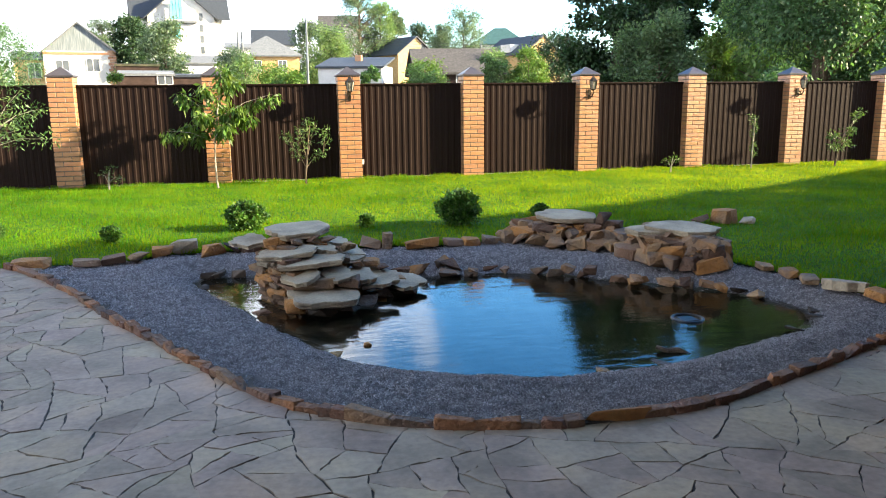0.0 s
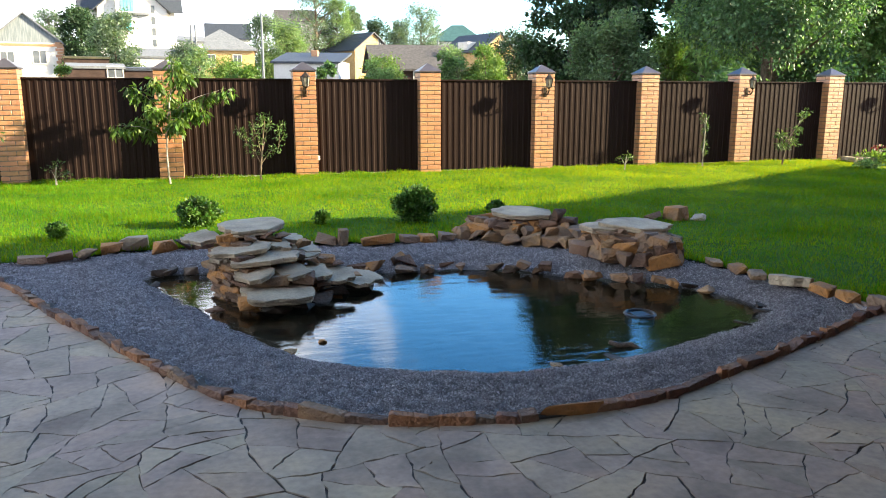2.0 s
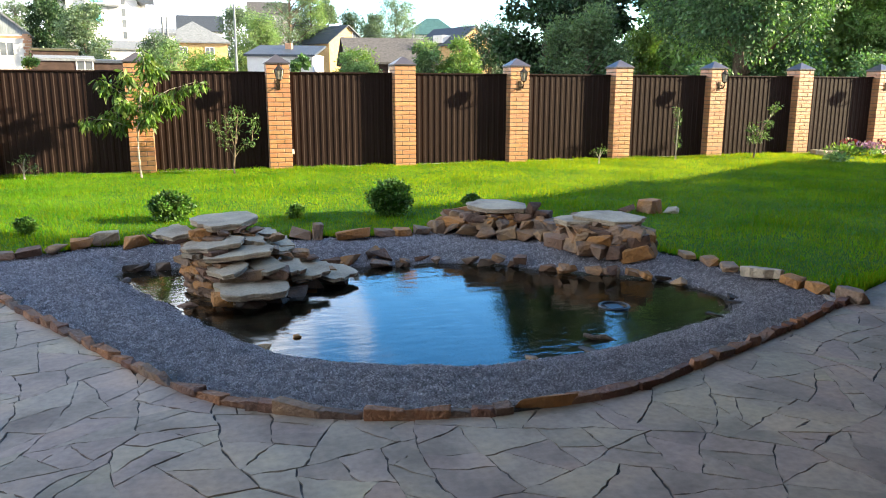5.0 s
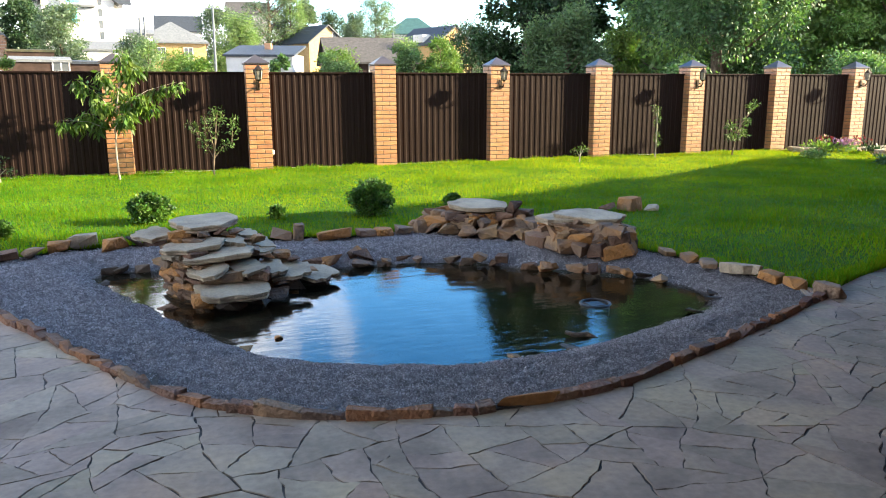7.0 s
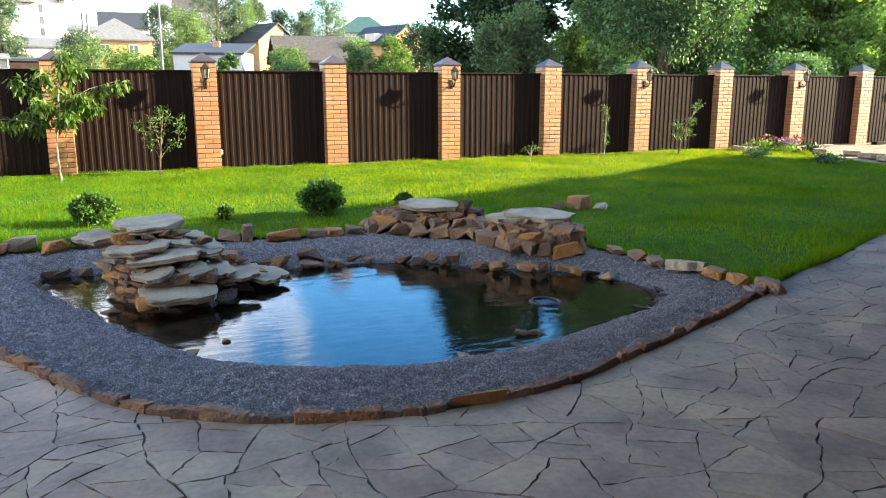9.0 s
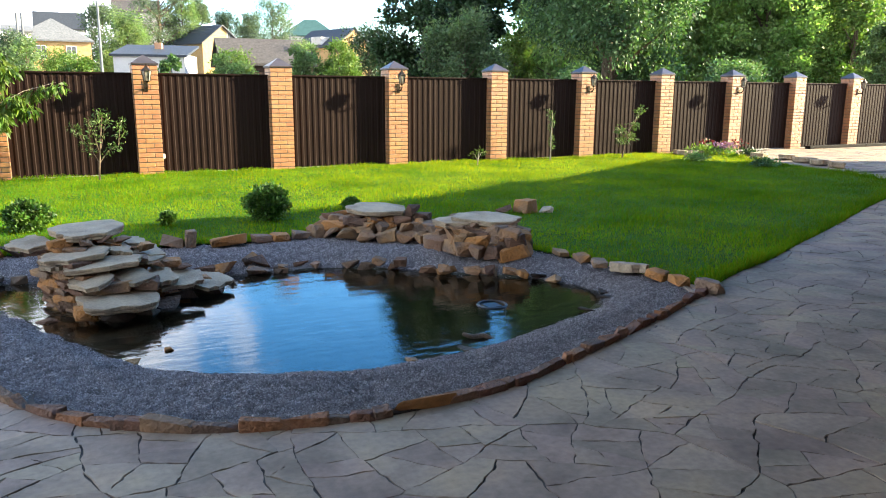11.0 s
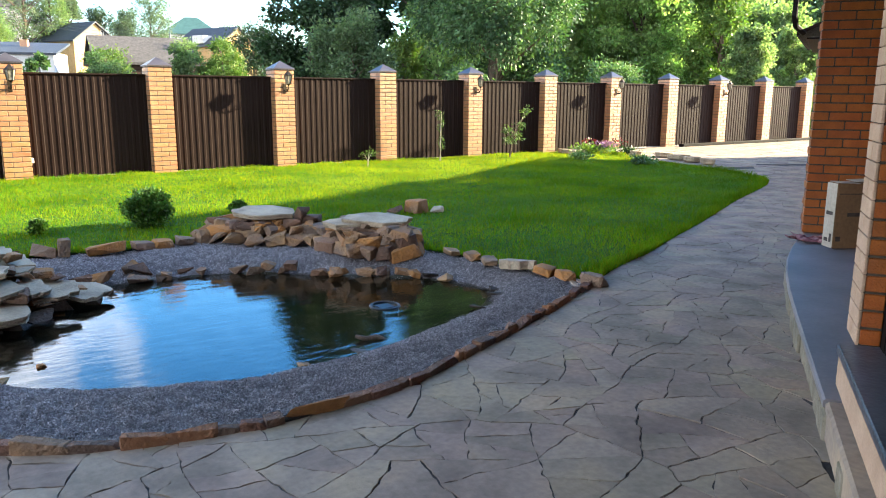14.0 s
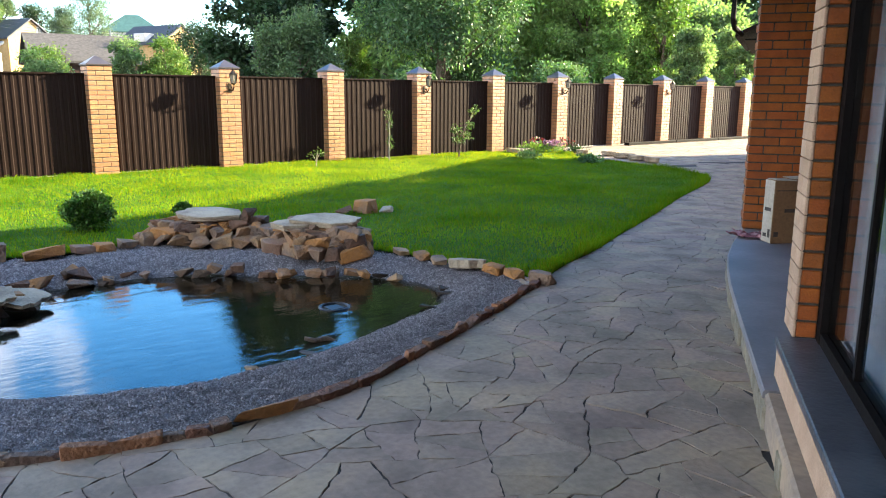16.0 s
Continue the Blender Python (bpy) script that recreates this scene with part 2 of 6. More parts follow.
def clear(name, colour, ior, rough, bump_scale=0.0, bump=0.0):
    m = bpy.data.materials.new(name)
    m.use_nodes = True
    n, l = m.node_tree.nodes, m.node_tree.links
    b = n["Principled BSDF"]
    b.inputs["Base Color"].default_value = (*colour, 1)
    b.inputs["Transmission Weight"].default_value, b.inputs["IOR"].default_value, b.inputs["Roughness"].default_value = 1.0, ior, rough
    if bump:
        geo, mp, tex, bp = n.new("ShaderNodeNewGeometry"), n.new("ShaderNodeMapping"), n.new("ShaderNodeTexNoise"), n.new("ShaderNodeBump")
        mp.inputs["Scale"].default_value = (0.55, 1.6, 1.0)
        tex.inputs["Scale"].default_value, tex.inputs["Detail"].default_value = bump_scale, 4.0
        bp.inputs["Strength"].default_value, bp.inputs["Distance"].default_value = bump, 0.01
        l.new(geo.outputs["Position"], mp.inputs["Vector"])
        l.new(mp.outputs["Vector"], tex.inputs["Vector"])
        l.new(tex.outputs["Fac"], bp.inputs["Height"])
        l.new(bp.outputs["Normal"], b.inputs["Normal"])
    return m


M_water = clear("pond_water", (0.42, 0.42, 0.30), 1.37, 0.0, 8.0, 0.2)
M_glass = clear("window_glass", (0.9, 0.95, 0.95), 1.12, 0.0)

# ---- builders ----


def mesh(name, verts, faces, material, smooth=False):
    me = bpy.data.meshes.new(name)
    me.from_pydata([tuple(v) for v in verts], [], [tuple(f) for f in faces])
    me.validate()
    for mt in (material if isinstance(material, (list, tuple)) else (material,)):
        me.materials.append(mt)
    if smooth:
        me.polygons.foreach_set("use_smooth", [True] * len(me.polygons))
    me.update()
    return me


def quick(name, verts, faces, material, smooth=False):
    """A large mesh of triangles or quads from arrays."""
    me = bpy.data.meshes.new(name)
    verts, faces = np.asarray(verts, dtype=np.float32), np.asarray(faces, dtype=np.int32)
    k = faces.shape[1]
    me.vertices.add(len(verts))
    me.vertices.foreach_set("co", verts.ravel())
    me.loops.add(faces.size)
    me.loops.foreach_set("vertex_index", faces.ravel())
    me.polygons.add(len(faces))
    me.polygons.foreach_set("loop_start", np.arange(0, faces.size, k, dtype=np.int32))
    me.materials.append(material)
    me.update(calc_edges=True)
    if smooth:
        me.polygons.foreach_set("use_smooth", [True] * len(me.polygons))
    return me


def part(name, data, parent=None, m=None, label="", material=None):
    """Links a mesh, or a bmesh with a material, as one object under a thing."""
    if isinstance(data, bmesh.types.BMesh):
        me = bpy.data.meshes.new(name)
        data.to_mesh(me)
        data.free()
        me.materials.append(material)
        data = me
    ob = new(name, data)
    if parent is not None:
        ob.parent = parent
    if m is not None:
        ob.matrix_basis = m
    if label:
        ob["label"] = label
    return ob


def root(name, m=None):
    ob = new(name)
    ob.empty_display_size = 0.1
    if m is not None:
        ob.matrix_basis = m
    return ob


def boxes(spans, bevel=0.0, turn=None):
    """A bmesh of one or more boxes given as (x0, y0, z0, x1, y1, z1), with softened edges."""
    bm = bmesh.new()
    for x0, y0, z0, x1, y1, z1 in spans:
        r = bmesh.ops.create_cube(bm, size=1.0, matrix=Matrix.Translation(((x0 + x1) / 2, (y0 + y1) / 2, (z0 + z1) / 2)) @ Matrix.Diagonal((x1 - x0, y1 - y0, z1 - z0, 1)))
    if bevel:
        bmesh.ops.bevel(bm, geom=list(bm.edges), offset=bevel, segments=1, affect="EDGES", profile=0.5)
    if turn is not None:
        bmesh.ops.transform(bm, matrix=turn, verts=list(bm.verts))
    return bm


def block_mesh(name, sx, sy, sz, material, bevel=0.004):
    bm = boxes([(-sx / 2, -sy / 2, -sz / 2, sx / 2, sy / 2, sz / 2)], bevel)
    me = bpy.data.meshes.new(name)
    bm.to_mesh(me)
    bm.free()
    me.materials.append(material)
    return me


def tube(bm, pts, radii, sides=7):
    """Adds a tapered tube along points to a bmesh."""
    rings = []
    for i, (p, r) in enumerate(zip(pts, radii)):
        p = Vector(p)
        d = Vector(pts[min(i + 1, len(pts) - 1)]) - Vector(pts[max(i - 1, 0)])
        q = d.to_track_quat("Z", "Y")
        rings.append([bm.verts.new(p + q @ Vector((r * math.cos(a), r * math.sin(a), 0))) for a in (2 * math.pi * k / sides for k in range(sides))])
    for a, b in zip(rings, rings[1:]):
        for k in range(sides):
            bm.faces.new((a[k], a[(k + 1) % sides], b[(k + 1) % sides], b[k]))
    bm.faces.new(list(reversed(rings[0])))
    bm.faces.new(rings[-1])


def inside(poly, x, y):
    """Which of the points lie inside the polygon (arrays)."""
    p = np.asarray(poly, dtype=float)
    x, y = np.asarray(x, dtype=float), np.asarray(y, dtype=float)
    hit = np.zeros(x.shape, dtype=bool)
    for (x0, y0), (x1, y1) in zip(p, np.roll(p, -1, axis=0)):
        c = (y0 > y) != (y1 > y)
        hit ^= c & (x < (x1 - x0) * (y - y0) / ((y1 - y0) if y1 != y0 else 1e-9) + x0)
    return hit


def nearest(poly, x, y, closed=True):
    """Distance to the outline, and the nearest place on it."""
    p = np.asarray(poly, dtype=float)
    x, y = np.asarray(x, dtype=float), np.asarray(y, dtype=float)
    best, bx, by = np.full(x.shape, 1e9), np.zeros(x.shape), np.zeros(x.shape)
    q = np.roll(p, -1, axis=0) if closed else p[1:]
    for (x0, y0), (x1, y1) in zip(p, q):
        dx, dy = x1 - x0, y1 - y0
        s = np.clip(((x - x0) * dx + (y - y0) * dy) / (dx * dx + dy * dy + 1e-12), 0, 1)
        cx, cy = x0 + s * dx, y0 + s * dy
        d = np.hypot(x - cx, y - cy)
        m = d < best
        best, bx, by = np.where(m, d, best), np.where(m, cx, bx), np.where(m, cy, by)
    return best, bx, by


def smooth_line(pts, n=6, closed=False):
    """Catmull-Rom points through the given ones."""
    p = [Vector((*q, 0)) for q in pts]
    out, k = [], len(p)
    for i in range(k if closed else k - 1):
        a, b, c, d = (p[j % k] if closed else p[min(max(j, 0), k - 1)] for j in (i - 1, i, i + 1, i + 2))
        for s in range(n):
            t = s / n
            v = 0.5 * ((2 * b) + (c - a) * t + (2 * a - 5 * b + 4 * c - d) * t * t + (3 * b - a - 3 * c + d) * t ** 3)
            out.append((v.x, v.y))
    if not closed:
        out.append((p[-1].x, p[-1].y))
    return out


# ---- plan ----
PITCH = 2.2056                                  # fence pillar to pillar
FIRST_BAY = 0.117                               # the first full bay is this much wider
CURB = smooth_line([(0.72, -6.22), (1.04, -6.62), (1.45, -7.29), (1.91, -8.18), (2.22, -8.71), (2.66, -9.49), (3.02, -9.97), (3.50, -10.28), (3.97, -10.41), (4.45, -10.42),
                    (4.89, -10.36), (5.39, -10.17), (5.83, -10.00), (6.40, -9.77), (6.85, -9.56), (7.12, -9.46)], 6)
BACK = smooth_line([(7.12, -9.46), (7.02, -9.10), (6.93, -8.67), (6.89, -8.35), (6.80, -7.95), (6.55, -7.30), (6.05, -6.70), (5.55, -6.25), (5.17, -6.16), (4.81, -6.22), (4.36, -6.24),
                    (4.0, -6.11), (3.67, -6.14), (3.1, -6.05), (2.52, -5.97), (2.27, -5.98), (1.98, -6.02), (1.71, -6.17), (1.35, -6.22), (0.72, -6.22)], 5)
BED = CURB[:-1] + BACK[:-1]                     # outline of the gravel bed
SHORE = smooth_line([(2.25, -6.70), (2.40, -7.03), (2.57, -7.45), (2.77, -7.92), (2.90, -8.24), (3.10, -8.63), (3.31, -8.97), (3.52, -9.20), (3.75, -9.36), (4.01, -9.48), (4.34, -9.57),
                     (4.66, -9.58), (5.00, -9.55), (5.38, -9.50), (5.79, -9.35), (6.18, -9.20), (6.50, -8.96), (6.61, -8.72), (6.56, -8.50), (6.42, -8.20), (6.10, -7.91), (5.75, -7.60),
                     (5.39, -7.27), (4.94, -7.05), (4.43, -7.03), (4.0, -6.95), (3.4, -6.75), (2.73, -6.56), (2.42, -6.53)], 4, True)
LAWN_EDGE = smooth_line([(7.12, -9.42), (7.60, -9.19), (8.24, -8.96), (9.13, -8.57), (10.27, -8.09), (12.03, -7.30), (13.88, -6.55), (14.50, -6.18), (14.98, -5.68), (15.50, -4.60), (15.70, -3.60),
                         (15.85, -2.66), (16.4, -1.36), (17.2, -0.42), (17.3, 0.25)], 5)
LAWN = LAWN_EDGE + [(-22, 0.25), (-22, -6.1)] + list(reversed(BACK))
WATER_Z = -0.125


def ground_rise(x, y):
    """The plot climbs a few centimetres towards the fence."""
    t = np.clip((np.asarray(y) + 7.0) / 7.0, 0, 1)
    return 0.03 * t * t * (3 - 2 * t)


def bed_height(x, y):
    """Top of the gravel, which slopes down to the water."""
    d, _, _ = nearest(SHORE, x, y)
    d = np.where(inside(SHORE, x, y), -d, d) + 0.028 * np.sin(7 * x + 2.2 * np.sin(5 * y)) * np.sin(8 * y - 3 * x) + 0.012 * np.sin(23 * x + 3 * np.sin(17 * y))
    near = np.clip((d + 0.04) / 0.34, 0, 1)
    z = -0.16 + 0.145 * near ** 0.7
    z = z + near * (0.007 * np.sin(17 * x + 2.4 * np.sin(9 * y)) * np.sin(26 * y + 2.2 * np.sin(8 * x)) + 0.004 * np.sin(41 * x + 3 * np.sin(23 * y)))
    return np.where(d < -0.04, -0.16 - 0.45 * np.clip((-d - 0.04) / 0.45, 0, 1), z)


# ---- ground, water, gravel ----
def axis_steps(fine0, fine1, step, far):
    a = list(np.arange(fine0, fine1 + step / 2, step))
    s, lo, hi = step, fine0, fine1
    while hi < far:
        s *= 1.6
        lo, hi = lo - s, hi + s
        a = [lo] + a + [hi]
    return np.array(a)


gx, gy = axis_steps(0.4, 7.6, 0.08, 2500), axis_steps(-10.8, -5.6, 0.08, 2500)
X, Y = np.meshgrid(gx, gy)
Z = ground_rise(X, Y) - 0.05
bed_in = inside(BED, X, Y)
Z = np.where(bed_in, bed_height(X, Y) - 0.035, Z)
Z = np.where(Y > 6, 0.02, Z)
idx = np.arange(X.size).reshape(X.shape)
quads = np.stack([idx[:-1, :-1], idx[:-1, 1:], idx[1:, 1:], idx[1:, :-1]], -1).reshape(-1, 4)
ground = new("ground", quick("ground", np.stack([X, Y, Z], -1).reshape(-1, 3), quads, M_soil, True))
tagged(ground, "dark bare soil under lawn, paving and pond", "ground", kind="structure")


def sheet(name, poly, step, height, material, lift=0.0):
    """A surface that fills a polygon, its rim snapped to the outline."""
    p = np.asarray(poly)
    xs, ys = np.arange(p[:, 0].min(), p[:, 0].max() + step, step), np.arange(p[:, 1].min(), p[:, 1].max() + step, step)
    gx_, gy_ = np.meshgrid(xs, ys)
    ins = inside(p, gx_, gy_)
    d, nx, ny = nearest(p, gx_, gy_)
    snap = (~ins) & (d < step * 1.5)
    px, py = np.where(snap, nx, gx_), np.where(snap, ny, gy_)
    ok = ins | snap
    ids = np.arange(gx_.size).reshape(gx_.shape)
    q = np.stack([ids[:-1, :-1], ids[:-1, 1:], ids[1:, 1:], ids[1:, :-1]], -1).reshape(-1, 4)
    q = q[ok.ravel()[q].all(1) & ins.ravel()[q].any(1)]
    used = np.unique(q)
    remap = np.full(gx_.size, -1)
    remap[used] = np.arange(len(used))
    v = np.stack([px, py, height(px, py) + lift], -1).reshape(-1, 3)[used]
    return quick(name, v, remap[q], material, True)


lawn = new("lawn", sheet("lawn", LAWN, 0.12, ground_rise, M_lawn))
tagged(lawn, "lush green mown lawn between pond and fence", "lawn", kind="structure")
gravel_bed = new("gravel_bed", sheet("gravel_bed", BED, 0.05, lambda x, y: bed_height(x, y) - 0.008, M_gravel))
inner = [(4.4 + (x - 4.4) * 0.985, -8.0 + (y + 8.0) * 0.98) for x, y in SHORE]
pond_floor = new("pond_floor", sheet("pond_floor", inner, 0.06, lambda x, y: bed_height(x, y) + 0.012, M_silt))
tagged(pond_floor, "dark silty pond liner under the water", "pond floor", kind="structure")
tagged(gravel_bed, "grey crushed stone bed sloping to the pond", "gravel", kind="structure")
grow = [(4.4 + (x - 4.4) * 1.03, -8.0 + (y + 8.0) * 1.04) for x, y in SHORE]
water = new("water", sheet("water", grow, 0.1, lambda x, y: 0 * x + WATER_Z, M_water))
tagged(water, "still dark pond water mirroring sky and trees", "water", kind="structure")


def scatter_gravel(n, seed):
    rng = np.random.default_rng(seed)
    x, y = rng.uniform(0.7, 7.2, n * 3), rng.uniform(-10.5, -5.9, n * 3)
    d, _, _ = nearest(SHORE, x, y)
    ok = inside(BED, x, y) & (~inside(SHORE, x, y) | (d < 0.12))
    ok &= rng.random(n * 3) < np.where(y < -8.6, 1.0, 0.62)
    x, y = x[ok][:n], y[ok][:n]
    k = len(x)
    base = np.array([(1, 0, 0), (-0.6, 0.8, 0), (-0.5, -0.85, 0), (0.1, 0.1, 1)], dtype=float)
    size = rng.uniform(0.0034, 0.0078, (k, 1, 1)) * np.where(y < -8.6, 0.92, 1.15)[:, None, None] * rng.uniform(0.6, 1.3, (k, 1, 3))
    v = base[None] * size + rng.normal(0, 0.0013, (k, 4, 3))
    a, b = rng.uniform(0, 6.28, k), rng.uniform(-0.9, 0.9, k)
    ca, sa, cb, sb = np.cos(a), np.sin(a), np.cos(b), np.sin(b)
    R1 = np.stack([np.stack([ca, -sa, 0 * a], -1), np.stack([sa, ca, 0 * a], -1), np.stack([0 * a, 0 * a, 1 + 0 * a], -1)], 1)
    R2 = np.stack([np.stack([cb, 0 * b, sb], -1), np.stack([0 * b, 1 + 0 * b, 0 * b], -1), np.stack([-sb, 0 * b, cb], -1)], 1)
    v = np.einsum("kij,knj->kni", R1 @ R2, v)
    v += np.stack([x, y, bed_height(x, y) + rng.uniform(-0.006, 0.006, k)], -1)[:, None]
    f = np.array([(0, 1, 3), (1, 2, 3), (2, 0, 3)])
    return v.reshape(-1, 3), (np.arange(k)[:, None, None] * 4 + f[None]).reshape(-1, 3)


gravel = new("gravel", quick("gravel", *scatter_gravel(190000, 3), M_gravel))
tagged(gravel, "loose grey crushed stone around the pond", "gravel", kind="stuff")


def grow_grass(n, seed, area, tall=(0.024, 0.058)):
    rng = np.random.default_rng(seed)
    p = np.asarray(area)
    x, y = rng.uniform(-4.5, 17.5, n * 3), rng.uniform(-9.5, 0.25, n * 3)
    ok = inside(p, x, y)
    x, y = x[ok][:n], y[ok][:n]
    k = len(x)
    a, h, w = rng.uniform(0, 6.28, k), rng.uniform(*tall, k), rng.uniform(0.0025, 0.005, k)
    patch = 0.75 + 0.5 * np.sin(x * 1.7 + 2 * np.sin(y * 1.3)) * np.sin(y * 2.1 + x * 0.4)
    clump = 0.5 + 0.5 * np.sin(x * 17 + 3 * np.sin(y * 7.3 + x)) * np.sin(y * 13 + 2.5 * np.sin(x * 9.1))
    h = h * np.clip(patch, 0.6, 1.3) * (0.6 + 0.8 * clump)
    lean = rng.uniform(0.1, 0.9, k) * h
    b = rng.uniform(0, 6.28, k)
    z = ground_rise(x, y)
    l_ = np.stack([x - w * np.cos(a), y - w * np.sin(a), z - 0.005], -1)
    r_ = np.stack([x + w * np.cos(a), y + w * np.sin(a), z - 0.005], -1)
    t_ = np.stack([x + lean * np.cos(b), y + lean * np.sin(b), z + h], -1)
    return np.stack([l_, r_, t_], 1).reshape(-1, 3), np.arange(3 * k).reshape(-1, 3)


def grow_tufts(n, seed, path, spread, tall):
    """Taller, unmown blades along a line."""
    g = np.random.default_rng(seed)
    p = np.asarray(path)
    k = g.integers(0, len(p) - 1, n)
    s = g.random(n)[:, None]
    c = p[k] * (1 - s) + p[k + 1] * s
    x, y = c[:, 0] + g.normal(0, spread, n), c[:, 1] + g.normal(0, spread, n)
    ok = inside(LAWN, x, y)
    x, y = x[ok], y[ok]
    m = len(x)
    h, w, a, b = g.uniform(*tall, m), g.uniform(0.003, 0.006, m), g.uniform(0, 6.28, m), g.uniform(0, 6.28, m)
    h = h * (0.5 + 0.5 * np.sin(x * 3.1 + 1.7 * np.sin(x * 1.3 + y)) ** 2)
    q, z = g.uniform(0.15, 0.8, m) * h, ground_rise(x, y)
    v = np.stack([np.stack([x - w * np.cos(a), y - w * np.sin(a), z - 0.005], -1), np.stack([x + w * np.cos(a), y + w * np.sin(a), z - 0.005], -1), np.stack([x + q * np.cos(b), y + q * np.sin(b), z + h], -1)], 1)
    return v.reshape(-1, 3), np.arange(3 * m).reshape(-1, 3)


step_line = lambda pts: [(x0 + (x1 - x0) * i / 8, y0 + (y1 - y0) * i / 8) for (x0, y0), (x1, y1) in zip(pts, pts[1:]) for i in range(8)]
for seed, n, path, spread, tall in ((8, 16000, step_line([(-5, 0.02), (3, 0.02), (10, 0.02), (16.6, 0.02)]), 0.10, (0.03, 0.09)), (9, 16000, LAWN_EDGE, 0.07, (0.05, 0.13)), (10, 9000, BACK, 0.06, (0.04, 0.11))):
    tuft = new("grass_tufts", quick("grass_tufts", *grow_tufts(n, seed, path, spread, tall), M_grass))
    tagged(tuft, "longer unmown grass along the lawn edge", "grass", kind="stuff")
grass = new("grass", quick("grass", *grow_grass(330000, 5, LAWN), M_grass))
tagged(grass, "short green grass blades of the lawn", "grass", kind="stuff")

# ---- fence ----
brick_me = block_mesh("brick", 0.249, 0.12, 0.064, M_brick)
COURSE, COURSES = 0.0775, 23


def cap_bmesh(half, z0, z1, top):
    bm = bmesh.new()
    rings = [[bm.verts.new((sx * h, sy * h, z)) for sx, sy in ((-1, -1), (1, -1), (1, 1), (-1, 1))] for h, z in ((half - 0.012, z0), (half, z0), (half, z1), (half - 0.008, z1 + 0.004), (0.006, top))]
    for a, b in zip(rings, rings[1:]):
        for k in range(4):
            bm.faces.new((a[k], a[(k + 1) % 4], b[(k + 1) % 4], b[k]))
    bm.faces.new(list(reversed(rings[0])))
    bm.faces.new(rings[-1])
    return bm


def brick_pillar():
    """A pillar of one and a half bricks square: four bricks a course, turned course by course."""
    p = tagged(root("brick_pillar"), "orange brick fence pillar with dark metal cap", "pillar", "pillars of the fence")
    part("core", boxes([(-0.181, -0.181, -0.05, 0.181, 0.181, COURSES * COURSE + 0.01)]), p, label="grey mortar joints", material=M_mortar)
    for c in range(COURSES):
        z = c * COURSE + 0.043
        flip = -1 if c % 2 else 1
        for k in range(4):
            part("brick", brick_me, p, pose(0, 0, z, 0, 0, 90 * k) @ pose(flip * -0.065, -0.13, 0))
    part("cap", cap_bmesh(0.205, COURSES * COURSE + 0.012, COURSES * COURSE + 0.035, 1.955), p, label="dark brown metal pyramid cap", material=M_cap)
    return p


pillar = brick_pillar()
pillar.matrix_basis = pose(-3 * PITCH - FIRST_BAY, 0.19, 0)
for i in range(-2, 13):
    copy_thing(pillar, pose(i * PITCH - (FIRST_BAY if i < 1 else 0), 0.19, 0))


def profile_sheet(width, z0, z1, rib=0.1135, depth=0.009):
    """Trapezoid-ribbed steel sheet with thickness."""
    xs, k = [], int(width / rib)
    x0 = -width / 2
    line = [(x0, 0.0)]
    for i in range(k):
        b = x0 + 0.02 + i * rib
        line += [(b + 0.044, 0.0), (b + 0.056, -depth), (b + 0.088, -depth), (b + 0.100, 0.0)]
    line.append((width / 2, 0.0))
    v = [(x, y, z) for x, y in line for z in (z0, z1)] + [(x, y + 0.004, z) for x, y in line for z in (z0, z1)]
    n = len(line)
    f = [(2 * i, 2 * i + 2, 2 * i + 3, 2 * i + 1) for i in range(n - 1)] + [(2 * n + 2 * i, 2 * n + 2 * i + 1, 2 * n + 2 * i + 3, 2 * n + 2 * i + 2) for i in range(n - 1)]
    return v, f


def fence_panel(w=PITCH - 0.384):
    p = tagged(root("fence_panel"), "dark brown ribbed steel fence panel between brick pillars", "fence panel", "panels of the fence")
    part("sheet", mesh("sheet", *profile_sheet(w, 0.03, 1.655), M_sheet), p)
    part("top_rail", boxes([(-w / 2, -0.03, 1.645, w / 2, 0.03, 1.672)], 0.004), p, material=M_sheet)
    part("back_rail", boxes([(-w / 2, 0.01, 0.35, w / 2, 0.05, 0.39)], 0.004), p, material=M_sheet)
    part("back_rail", boxes([(-w / 2, 0.01, 1.25, w / 2, 0.05, 1.29)], 0.004), p, material=M_sheet)
    part("plinth_strip", boxes([(-w / 2, -0.02, -0.05, w / 2, 0.06, 0.045)], 0.006), p, label="grey concrete strip under the sheet", material=M_concrete)
    return p


panel = fence_panel()
panel.matrix_basis = pose(-2.5 * PITCH - FIRST_BAY, 0.19, 0)
for i in range(-2, 12):
    if i != 0:
        copy_thing(panel, pose((i + 0.5) * PITCH - (FIRST_BAY if i < 0 else 0), 0.19, 0))
fence_panel(PITCH - 0.384 + FIRST_BAY).matrix_basis = pose(0.5 * PITCH - FIRST_BAY / 2, 0.19, 0)

kerb = new("kerb", None)
kerb.empty_display_size = 0.1
tagged(kerb, "low concrete kerb along the fence foot, darkened for shade", "kerb", kind="structure")
# near-black frame material paints the shadow lying on the kerb
for i in range(9, 12):
    part("kerb_stone", boxes([(i * PITCH + 0.2, -0.28, -0.02, (i + 1) * PITCH + 0.19, -0.12, 0.105)], 0.01), kerb, material=M_window_frame)

